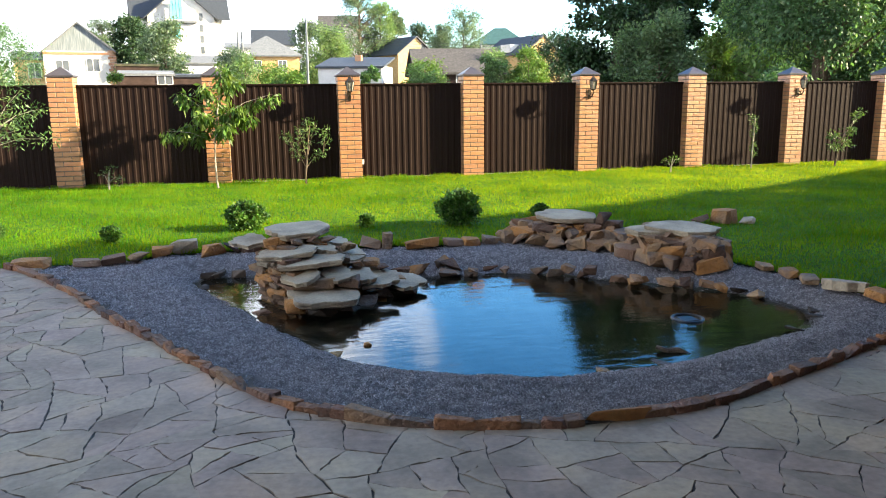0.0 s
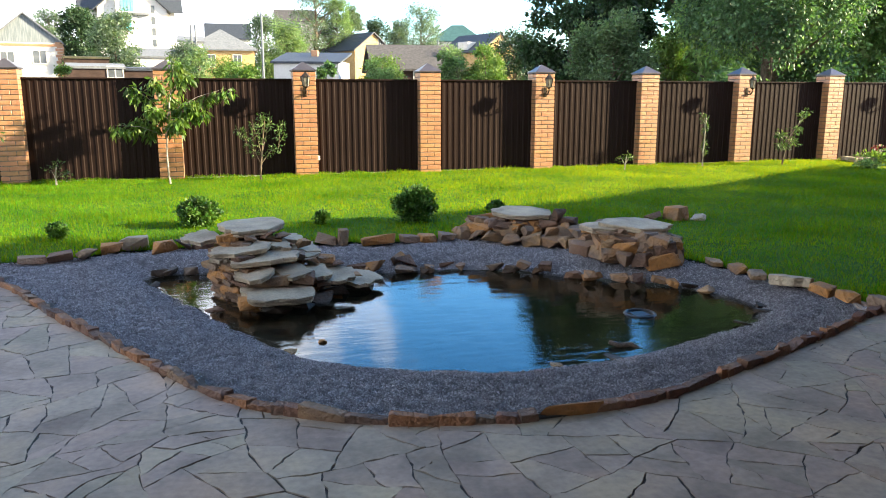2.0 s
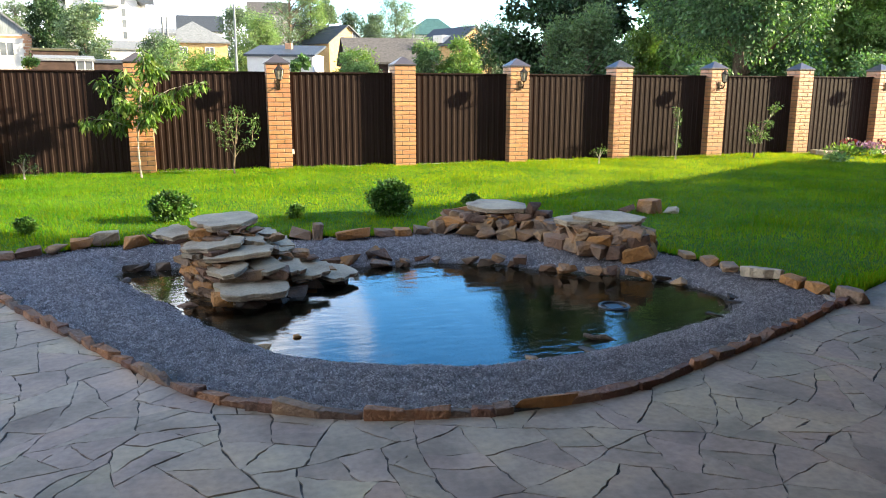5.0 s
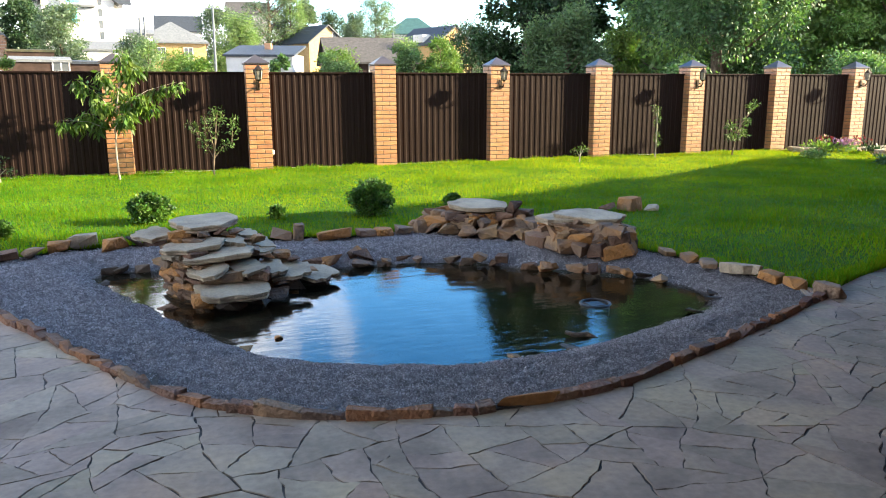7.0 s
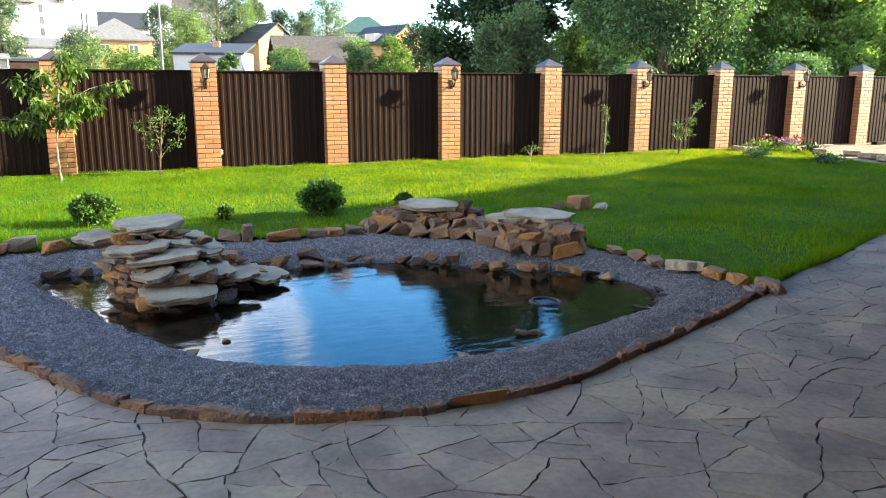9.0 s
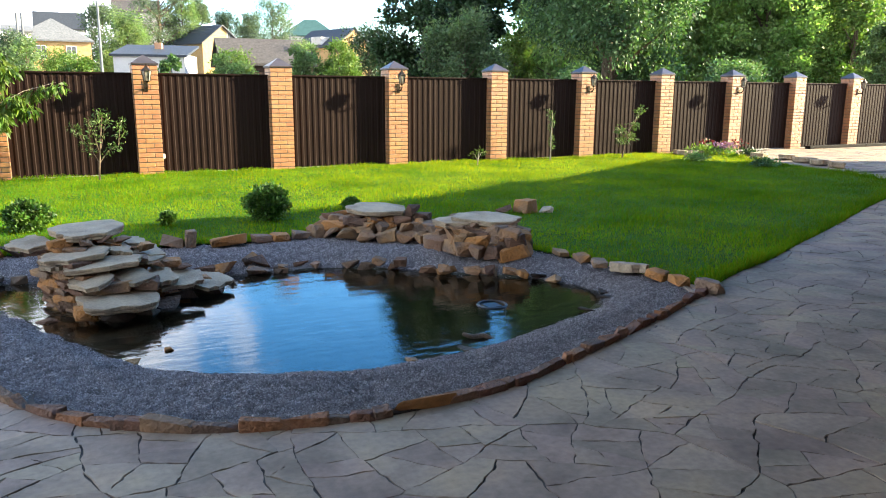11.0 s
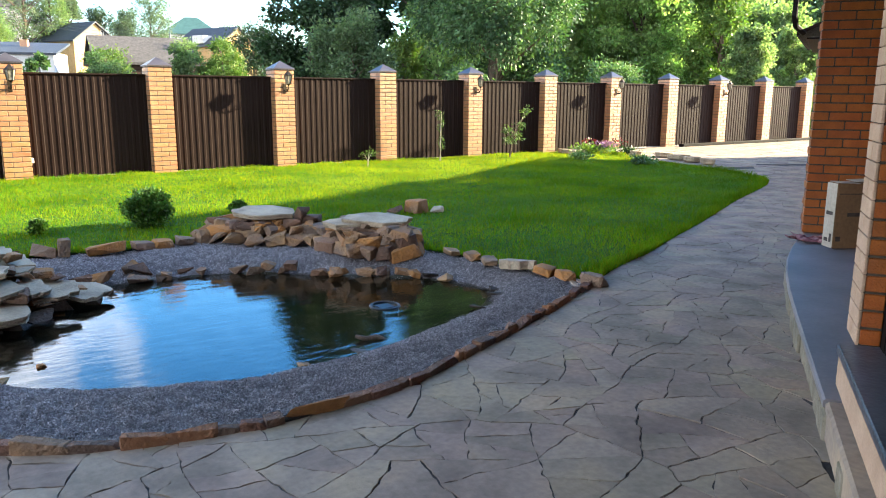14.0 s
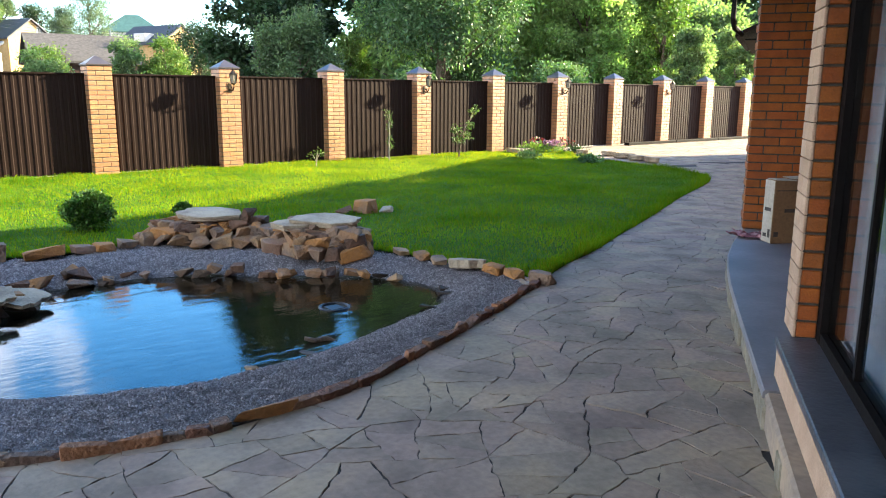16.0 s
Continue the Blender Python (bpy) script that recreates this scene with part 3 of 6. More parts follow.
# ---- house ----
M_riser = surface("pale_riser_stone", ((0.12, 0.108, 0.072), (0.235, 0.205, 0.15)), scale=8, rough=0.9, bump=0.8)
M_curtain = surface("grey_blue_blind", ((0.115, 0.120, 0.145), (0.16, 0.166, 0.19)), scale=1.2, rough=0.9, bump=0.1)
HOUSE = pose(6.15, -11.80, 0, 0, 0, 34.28)      # x along the wall, y out of it
SILL_Z, PORCH_Z = 0.33, 0.15


def house_part(name, bm, material, parent, label=""):
    return part(name, bm, parent, HOUSE, label, material)


house = tagged(root("house"), "orange brick house with dark framed windows and porch", "house")
# the stretch beyond x = -9 is unseen, added to block sky light
for nm, span, mt in (("wall", (-9.0, -9.0, 0.0, 0.04, -0.30, 0.2), M_concrete),
                     ("wall", (-19.0, -9.0, 0.0, -9.02, -0.04, 6.4), M_brick_house),
                     ("wall", (-9.0, -0.24, 2.45, 0.3, -0.02, 6.4), M_brick_house),
                     ("wall", (0.3, -9.0, 2.6, 4.1, -0.12, 6.4), M_brick_house),
                     ("wall", (0.0, -1.7, 0.0, 4.1, -1.5, 2.6), M_brick_house),
                     ("wall", (4.14, -9.0, 0.0, 4.4, -0.16, 6.4), M_brick_house)):
    house_part(nm, boxes([span]), mt, house)
# unseen overhang, added to keep sky light off porch and paving
house_part("eave", boxes([(-19.4, -0.1, 2.72, 4.5, 2.2, 2.85)]), M_window_frame, house, "unseen dark overhang added to shade the terrace")
house_part("roof", boxes([(-19.6, -9.8, 6.4, 4.9, 0.5, 6.6)]), M_cap, house)
wing = tagged(root("house_wing"), "low brick wing of the house with overhanging eave", "house")
part("wall", mesh("wall", [(9.9, -9.75, 0), (21.0, -4.0, 0), (23.5, -9.0, 0), (12.5, -14.5, 0), (9.9, -9.75, 3.3), (21.0, -4.0, 2.40), (23.5, -9.0, 2.40), (12.5, -14.5, 3.3)],
                   [(0, 1, 5, 4), (1, 2, 6, 5), (2, 3, 7, 6), (3, 0, 4, 7)], M_brick_house), wing)


def plate(name, quad, th, material, parent, label=""):
    """A flat roof plate over four corners, with thickness."""
    v = list(quad) + [(x, y, z - th) for x, y, z in quad]
    return part(name, mesh(name, v, [(0, 1, 2, 3), (7, 6, 5, 4), (0, 4, 5, 1), (1, 5, 6, 2), (2, 6, 7, 3), (3, 7, 4, 0)], material), parent, None, label)


M_eave = surface("dark_eave_boards", ((0.008, 0.005, 0.004), (0.014, 0.009, 0.007)), scale=3, rough=0.85, bump=0.2, spec=0.1, stretch=(6, 1, 1))
# two unseen roof plates, added with corners set to cast the lawn's shade edge
plate("roof", [(9.2, -10.0, 4.4), (16.57, -6.98, 3.5), (19.3, -13.0, 3.5), (12.0, -15.9, 4.4)], 0.15, M_eave, wing)
plate("roof", [(16.60, -6.95, 3.5), (17.45, -5.85, 3.2), (20.5, -7.5, 3.3), (19.0, -11.0, 3.5)], 0.12, M_eave, wing)
plate("eave_roof", [(16.55, -5.25, 2.52), (21.0, -2.95, 2.52), (22.2, -5.4, 3.75), (17.75, -7.7, 3.75)], 0.07, M_eave, wing, "dark eave with boarded underside")
plate("soffit", [(16.65, -5.40, 2.42), (20.95, -3.1, 2.42), (21.5, -4.2, 2.42), (17.2, -6.5, 2.42)], 0.03, M_window_frame, wing)
bm = bmesh.new()
tube(bm, [(16.1, -5.45, 3.6), (16.1, -5.45, 2.75), (16.25, -5.4, 2.6), (16.6, -5.35, 2.5)], [0.05] * 4, 8)
part("downpipe", bm, wing, material=M_window_frame)


house_part("reveal_core", boxes([(0.062, -0.24, SILL_Z, 0.292, -0.012, 2.6)]), M_house_mortar, house, "mortar joints of the jamb")
hb = block_mesh("house_brick", 0.25, 0.12, 0.066, M_brick_house)
# thin slips make the outward jamb face paler than the reveal
pale_slip = block_mesh("pale_brick", 0.25, 0.014, 0.0735, M_pale_brick, 0.003)
pale_half = block_mesh("pale_brick", 0.12, 0.014, 0.0735, M_pale_brick, 0.003)
reveal = block_mesh("reveal_brick", 0.25, 0.080, 0.066, M_brick_house)
for c in range(30):
    z = SILL_Z + 0.04 + c * COURSE
    part("brick", reveal, house, HOUSE @ pose(0.175, -0.055, z))
    if c % 2:
        part("brick", pale_slip, house, HOUSE @ pose(0.175, -0.007, z))
    else:
        part("brick", pale_half, house, HOUSE @ pose(0.11, -0.007, z))
        part("brick", pale_half, house, HOUSE @ pose(0.24, -0.007, z))
house_part("sill", boxes([(-3.9, -0.16, SILL_Z - 0.04, 0.06, 0.065, SILL_Z)], 0.006), M_sill, house, "dark grey stone window sill")
house_part("plinth_core", boxes([(-9.0, -0.30, 0.0, 0.045, 0.046, SILL_Z - 0.042)]), M_mortar, house)
house_part("plinth_board", boxes([(-9.0, 0.046, PORCH_Z, 0.05, 0.056, SILL_Z - 0.042)], 0.003), M_pale_brick, house, "smooth pale pinkish fascia under the sill")
PORCH_EDGE = [(-0.15, 0.122), (0.6, 0.128), (1.2, 0.132), (1.8, 0.132), (2.3, 0.118), (2.8, 0.085), (3.3, 0.02), (3.75, -0.06), (4.10, -0.14)]
bm = bmesh.new()
rings = [[bm.verts.new((u, v - back, z)) for u, v in [(-0.15, -1.6)] + PORCH_EDGE + [(4.10, -1.6)]] for back, z in ((0.0, PORCH_Z - 0.036), (0.0, PORCH_Z - 0.01), (0.008, PORCH_Z))]
for a, b in zip(rings, rings[1:]):
    for k in range(len(a)):
        bm.faces.new((a[k - 1], b[k - 1], b[k], a[k]))
bm.faces.new(list(reversed(rings[-1])))
bmesh.ops.recalc_face_normals(bm, faces=list(bm.faces))
house_part("porch_slab", bm, M_dark_slab, house, "dark smooth porch floor slab")


def porch_front(u):
    """How far the porch reaches out at u along the wall."""
    return float(np.interp(u, [p[0] for p in PORCH_EDGE], [p[1] for p in PORCH_EDGE]))



house_part("step_edge", boxes([(-9.0, -0.05, 0.0, -0.155, 0.115, PORCH_Z - 0.004)], 0.012), M_flag, house, "pale flagstone step edge")
house_part("core", boxes([(4.108, -1.5, PORCH_Z, 4.34, -0.128, 2.6)]), M_house_mortar, house)
for c in range(32):
    z = PORCH_Z + 0.04 + c * COURSE
    for i in range(5):
        y = -0.245 - 0.26 * i - (0.13 if c % 2 else 0.0)
        part("brick", hb, house, HOUSE @ pose(4.16, y, z, 0, 0, 90))
    if c % 2:
        part("brick", hb, house, HOUSE @ pose(4.225, -0.18, z))
rr = random.Random(9)
u0 = -4.2
while u0 < 4.0:
    w = rr.uniform(0.12, 0.3)
    house_part("riser_stone", boxes([(u0, porch_front(u0 + w / 2) - 0.07, -0.02, u0 + w - 0.008, porch_front(u0 + w / 2) + rr.uniform(-0.012, 0.006), PORCH_Z - rr.uniform(0.037, 0.044))], 0.010), M_riser, house)
    u0 += w
house_part("curtain", boxes([(-3.8, -0.215, SILL_Z + 0.02, -0.01, -0.20, 2.42)]), M_curtain, house, "grey-blue blind behind the glass")
house_part("room_wall", boxes([(-9.0, -5.2, 0.2, 0.2, -5.0, 2.6), (-9.0, -5.2, 2.5, 0.3, -0.26, 2.6), (0.1, -5.0, 0.2, 0.28, -0.25, 2.5), (-9.0, -5.0, 0.2, -8.9, -0.25, 2.5)]), M_white, house)
window = tagged(root("window"), "large dark framed window beside the terrace", "window", kind="structure")
house_part("frame", boxes([(-0.02, -0.17, SILL_Z, 0.06, -0.097, 2.45), (-3.8, -0.17, SILL_Z, -0.02, -0.100, SILL_Z + 0.05), (-3.8, -0.17, 2.39, -0.02, -0.100, 2.45), (-0.59, -0.15, SILL_Z + 0.05, -0.56, -0.115, 2.39), (-2.3, -0.175, SILL_Z + 0.06, -2.22, -0.115, 2.39)]), M_window_frame, window)
for a, b in ((-0.56, -0.02), (-2.22, -0.59), (-3.8, -2.3)):
    g = house_part("pane", boxes([(a, -0.136, SILL_Z + 0.05, b, -0.126, 2.39)]), M_glass, window)
    g.visible_shadow = False

# ---- stones ----


def hull_mesh(name, sx, sy, sz, seed, material, points=15, square=0.6):
    """A broken stone: the hull of points on a box-like lump, with flat, angular faces."""
    rng = random.Random(seed)
    bm = bmesh.new()
    for _ in range(points):
        v = [rng.uniform(-1, 1) for _ in range(3)]
        k = max(abs(q) for q in v)
        v = [math.copysign(abs(q / k) ** square, q) * rng.uniform(0.84, 1.04) for q in v]
        bm.verts.new((v[0] * sx / 2, v[1] * sy / 2, v[2] * sz / 2))
    r = bmesh.ops.convex_hull(bm, input=list(bm.verts))
    bmesh.ops.delete(bm, geom=[g for g in r["geom_interior"] if isinstance(g, bmesh.types.BMVert)], context="VERTS")
    bmesh.ops.bevel(bm, geom=list(bm.edges), offset=min(sx, sy, sz) * 0.014, segments=1, affect="EDGES", profile=0.5)
    me = bpy.data.meshes.new(name)
    bm.to_mesh(me)
    bm.free()
    me.materials.append(material)
    return me


def slab_mesh(name, rx, ry, th, seed, material, corners=8):
    """A split stone slab with a ragged outline and a layered edge."""
    rng = random.Random(seed)
    outline = []
    for k in range(corners):
        a = 2 * math.pi * (k + rng.uniform(-0.3, 0.3)) / corners
        sq = 1 / max(abs(math.cos(a)), abs(math.sin(a))) ** 0.55
        r = sq * rng.uniform(0.72, 1.1)
        outline.append((math.cos(a) * r * rx, math.sin(a) * r * ry))
    dense = []
    for (x0, y0), (x1, y1) in zip(outline, outline[1:] + outline[:1]):
        for s in (0.0, 0.33, 0.67):
            w = 0.0 if s == 0 else 0.022
            dense.append((x0 + (x1 - x0) * s + rng.uniform(-w, w), y0 + (y1 - y0) * s + rng.uniform(-w, w)))
    n, v, f = len(dense), [], []
    levels = ((0.90, -th), (0.975, -th * 0.8), (0.955, -th * 0.55), (0.995, -th * 0.4), (1.0, -th * 0.10), (0.982, 0.0))
    for s, z in levels:
        for x, y in dense:
            j = rng.uniform(0.985, 1.015)
            v.append((x * s * j, y * s * j, z + (rng.uniform(-0.06, 0.06) * th if z < 0 else 0.03 * th * math.sin(9 * x + 5 * y))))
    for q in range(len(levels) - 1):
        for k in range(n):
            f.append((q * n + k, q * n + (k + 1) % n, (q + 1) * n + (k + 1) % n, (q + 1) * n + k))
    f.append(tuple(reversed(range(n))))
    f.append(tuple((len(levels) - 1) * n + k for k in range(n)))
    return mesh(name, v, f, material)


LUMPS = [hull_mesh("stone", 1, 1, 1, 100 + k, M_rust_stone, 9 + k % 5, (0.55, 0.8, 1.0)[k % 3]) for k in range(24)]
EDGE = [hull_mesh("stone", 1, 1, 1, 170 + k, M_edge_stone, 22 + k % 4, 0.33) for k in range(10)]
WET = [hull_mesh("stone", 1, 1, 1, 140 + k, M_dark_stone, 13) for k in range(5)]


def lump(parent, x, y, z, sx, sy, sz, turn, rng, tilt=10, pool=None, name="stone"):
    return part(name, rng.choice(pool or LUMPS), parent,
                pose(x, y, z, rng.uniform(-tilt, tilt), rng.uniform(-tilt, tilt), turn) @ Matrix.Diagonal((sx, sy, sz, 1)))


# edging of flat stones set on edge along the gravel
rng = random.Random(11)
edging = new("pond_edging", None)
edging.empty_display_size = 0.1
tagged(edging, "rust-brown sandstone edging between gravel and paving", "edging", kind="structure")
strip_v, strip_f = [], []
for i, (x, y) in enumerate(CURB):
    x1, y1 = CURB[min(i + 1, len(CURB) - 1)]
    x0, y0 = CURB[max(i - 1, 0)]
    d = Vector((x1 - x0, y1 - y0, 0)).normalized()
    nx, ny = d.y, -d.x
    strip_v += [(x + nx * 0.005, y + ny * 0.005, -0.06), (x + nx * 0.005, y + ny * 0.005, 0.008), (x - nx * 0.05, y - ny * 0.05, 0.008), (x - nx * 0.05, y - ny * 0.05, -0.06)]
    if i:
        for k in range(3):
            strip_f.append((4 * i - 4 + k, 4 * i + k, 4 * i + k + 1, 4 * i - 3 + k))
part("mortar_bed", mesh("mortar_bed", strip_v, strip_f, M_joint), edging)
run, line = 0.0, [Vector((*p, 0)) for p in CURB]
total = sum((b - a).length for a, b in zip(line, line[1:]))


def along(path, s):
    for a, b in zip(path, path[1:]):
        k = (b - a).length
        if s <= k:
            return a.lerp(b, s / k), (b - a).normalized()
        s -= k
    return path[-1], (path[-1] - path[-2]).normalized()


while run < total - 0.05:
    w = rng.choice((0.06, 0.08, 0.10, 0.13, 0.16, 0.2))
    p, d = along(line, run + w / 2)
    h = rng.uniform(0.05, 0.07)
    if not 4.25 < p.x < 4.43:
        lump(edging, p.x - d.y * 0.012 * rng.uniform(0.2, 1.6), p.y + d.x * 0.012, h * 0.5 - 0.02, w * 1.12, rng.uniform(0.05, 0.075), h, math.degrees(math.atan2(d.y, d.x)) + rng.uniform(-6, 6), rng, 7, EDGE)
    run += w
part("stone", hull_mesh("stone", 0.30, 0.075, 0.085, 433, surface("ochre_stone", ((0.17, 0.065, 0.018), (0.27, 0.13, 0.04)), scale=8, bump=0.6)), edging, pose(4.345, -10.405, 0.018, 3, 3, 2), "larger ochre edging stone")

# cascade of grey slabs over brown stones, standing in the water
cascade = tagged(root("stone_cascade"), "stacked grey sandstone slabs on brown stones rising from the pond", "waterfall")
rng = random.Random(21)
for level in range(9):
    z = -0.20 + 0.058 * level
    k = level / 8
    cx, cy, rx, ry = 3.33 - 0.22 * k, -7.40 + 0.17 * k, 0.42 - 0.24 * k, 0.34 - 0.17 * k
    n = int(2 * math.pi * max(rx, ry) / 0.16)
    for i in range(n):
        a = 2 * math.pi * (i + 0.5 * (level % 2) + rng.uniform(-0.2, 0.2)) / n
        lump(cascade, cx + rx * math.cos(a), cy + ry * math.sin(a), z, rng.uniform(0.15, 0.25), rng.uniform(0.12, 0.18), rng.uniform(0.05, 0.075), math.degrees(a) + 90 + rng.uniform(-20, 20), rng, 5)
    lump(cascade, cx, cy, z, rx * 1.7, ry * 1.7, 0.09, 0, rng, 2)
# the open flank: thin brown stones laid like a dry wall
FLAT = [hull_mesh("stone", 1, 1, 1, 240 + k, M_rust_stone, 20 + k % 5, 0.35) for k in range(8)]
for level in range(9):
    z = -0.17 + 0.047 * level
    foot_a, foot_b = Vector((2.80, -7.30, z)), Vector((3.14 - 0.02 * level, -7.86 + 0.035 * level, z))
    s = 0.0
    while s < 0.97:
        w = rng.uniform(0.13, 0.26)
        p = foot_a.lerp(foot_b, min(1.0, s + w / 1.3))
        lump(cascade, p.x + 0.05 + rng.uniform(-0.02, 0.03), p.y + 0.03, z, w * 1.05, rng.uniform(0.12, 0.17), rng.uniform(0.042, 0.054), -58 + rng.uniform(-9, 9), rng, 4, FLAT)
        s += w / 0.66
for x, y, z, rx, ry, th, turn, tilt, ty in (
        (3.12, -7.16, 0.385, 0.245, 0.26, 0.062, 4, 3, 1), (2.77, -7.12, 0.308, 0.135, 0.16, 0.045, 20, 5, -8), (3.44, -7.13, 0.269, 0.10, 0.11, 0.035, 0, 4, 6), (3.06, -7.47, 0.266, 0.215, 0.16, 0.045, -4, 5, -4),
        (3.35, -7.39, 0.262, 0.092, 0.13, 0.04, 8, 5, 2), (3.55, -7.21, 0.192, 0.115, 0.155, 0.035, 0, 6, 4), (3.21, -7.57, 0.208, 0.252, 0.15, 0.045, 5, 4, -4), (2.90, -7.53, 0.205, 0.085, 0.09, 0.035, 0, 3, 2),
        (3.64, -7.32, 0.090, 0.11, 0.11, 0.03, 30, 6, 6), (3.11, -7.68, 0.119, 0.165, 0.18, 0.045, -12, 8, -7), (3.38, -7.63, 0.114, 0.122, 0.175, 0.04, 15, 7, -4), (3.58, -7.58, 0.078, 0.11, 0.145, 0.042, 5, 7, 2),
        (3.70, -7.53, 0.031, 0.182, 0.212, 0.04, 20, 7, -4), (3.95, -7.42, -0.032, 0.16, 0.20, 0.04, 8, 6, 4), (3.31, -7.85, -0.001, 0.28, 0.17, 0.062, 4, 7, 3), (3.51, -7.34, 0.170, 0.128, 0.12, 0.035, 0, 5, 3)):
    part("slab", slab_mesh("slab", rx * 1.1, ry * 1.08, th * 0.9, int(x * 977 + y * 131 + z * 71), M_grey_slab, 7), cascade, pose(x, y, z, tilt, ty, turn))
# brown blocks that wedge the slabs apart
for x, y, z, sx, sz, turn in ((3.22, -7.74, 0.045, 0.32, 0.085, 4), (3.47, -7.70, 0.045, 0.19, 0.095, -12), (2.96, -7.33, 0.315, 0.18, 0.065, 0), (3.12, -7.38, 0.315, 0.11, 0.055, 15), (3.25, -7.34, 0.315, 0.12, 0.06, 10), (3.38, -7.28, 0.30, 0.15, 0.05, 0),
                              (3.52, -7.31, 0.235, 0.12, 0.075, 12), (3.55, -7.46, 0.125, 0.15, 0.05, 20), (3.70, -7.36, 0.115, 0.16, 0.05, 0), (3.79, -7.40, 0.075, 0.12, 0.05, -10), (3.36, -7.58, 0.165, 0.14, 0.055, 0), (3.47, -7.50, 0.185, 0.11, 0.05, 0),
                              (3.07, -7.93, -0.06, 0.14, 0.10, 10), (3.62, -7.50, 0.0, 0.20, 0.08, 0), (3.85, -7.36, -0.06, 0.24, 0.09, 0)):
    lump(cascade, x, y, z, sx, 0.13, sz, turn, rng, 6, FLAT if sx > 0.15 else None)

for x, y, w in ((3.72, -7.55, 0.24), (3.95, -7.44, 0.24), (3.58, -7.72, 0.2), (3.86, -7.30, 0.22), (4.02, -7.36, 0.16), (3.45, -7.82, 0.2), (3.25, -7.90, 0.24)):
    lump(cascade, x, y, -0.12, w, 0.18, 0.12, rng.uniform(-30, 30), rng, 8, WET)


def rock_pile(label, base, height, depth, slab, seed, ends=(0.06, 0.06), blocky=0.25):
    """Broken brown stones stacked like a low dry wall along a curved foot line, with a capping slab."""
    r = random.Random(seed)
    pile = tagged(root("rock_pile"), label, "rock pile", "rock piles by the pond")
    path = [Vector((*p, 0)) for p in base]
    total = sum((b - a).length for a, b in zip(path, path[1:]))
    for q, (z, back, tall) in enumerate(((0.04, 0.04, 0.12), (0.115, 0.10, 0.10), (0.18, 0.17, 0.09), (0.20, 0.28, 0.08), (0.13, 0.42, 0.16))):
        z *= height / 0.26
        s = ends[0] * q
        while s < total - ends[1] * q:
            w = r.choice((0.11, 0.14, 0.17, 0.21, 0.27))
            p, d = along(path, min(s + w / 2, total))
            deep = back * depth / 0.34
            lump(pile, p.x - d.y * deep + r.uniform(-0.02, 0.02), p.y + d.x * deep + r.uniform(-0.02, 0.02), z + r.uniform(-0.02, 0.02), w * 1.12, r.uniform(0.13, 0.19), tall * r.uniform(0.85, 1.35), math.degrees(math.atan2(d.y, d.x)) + r.uniform(-24, 24), r, 14, FLAT if r.random() < blocky else None)
            s += w * 0.97
    for k in range(6):
        p, d = along(path, total * (0.12 + 0.15 * k))
        lump(pile, p.x - d.y * depth * 0.75, p.y + d.x * depth * 0.75, height * 0.3, 0.34, 0.3, height * 0.85, r.uniform(0, 90), r, 6)
    x, y, z, rx, ry, th, turn, tx, ty = slab
    for ring, drop, k in ((0.55, 0.115, 7), (0.8, 0.125, 10)):
        for i in range(k):
            a = 2 * math.pi * (i + r.uniform(-0.2, 0.2)) / k
            lump(pile, x + rx * ring * math.cos(a), y + ry * ring * 1.1 * math.sin(a), z - drop, r.uniform(0.15, 0.24), r.uniform(0.12, 0.17), r.uniform(0.08, 0.105), math.degrees(a) + 90 + r.uniform(-25, 25), r, 12)
    part("slab", slab_mesh("slab", rx, ry, th, seed + 7, M_grey_slab, 7), pile, pose(x, y, z, tx, ty, turn), "pale grey flat capping slab")
    return pile


rock_pile("heap of brown sandstone rubble capped by a grey slab", [(5.12, -6.12), (5.26, -6.36), (5.44, -6.58), (5.60, -6.80), (5.78, -6.85), (5.96, -7.00), (5.99, -7.16)], 0.25, 0.34, (5.70, -6.46, 0.29, 0.34, 0.22, 0.05, -14, 5, 1), 31, (0.05, 0.02))
rock_pile("second heap of ochre stones under a pale slab", [(5.97, -7.12), (6.00, -7.54), (6.18, -7.72), (6.37, -7.86), (6.58, -7.86), (6.70, -7.68)], 0.245, 0.30, (6.38, -7.44, 0.29, 0.36, 0.23, 0.055, -20, 5, 2), 37, (0.0, 0.05), 0.6)
tagged(part("loose_slab", slab_mesh("loose_slab", 0.22, 0.17, 0.06, 91, M_grey_slab, 6), None, pose(6.16, -7.36, 0.268, 4, -3, 15)), "grey slab lying beside the pale cap of the heap", "stone")
tagged(lump(None, 5.98, -6.72, 0.275, 0.15, 0.13, 0.13, 20, random.Random(5), 5, name="loose_stone"), "ochre block lying on the rubble heap", "stone")

# single stones along the back of the bed and round the water
rng = random.Random(41)
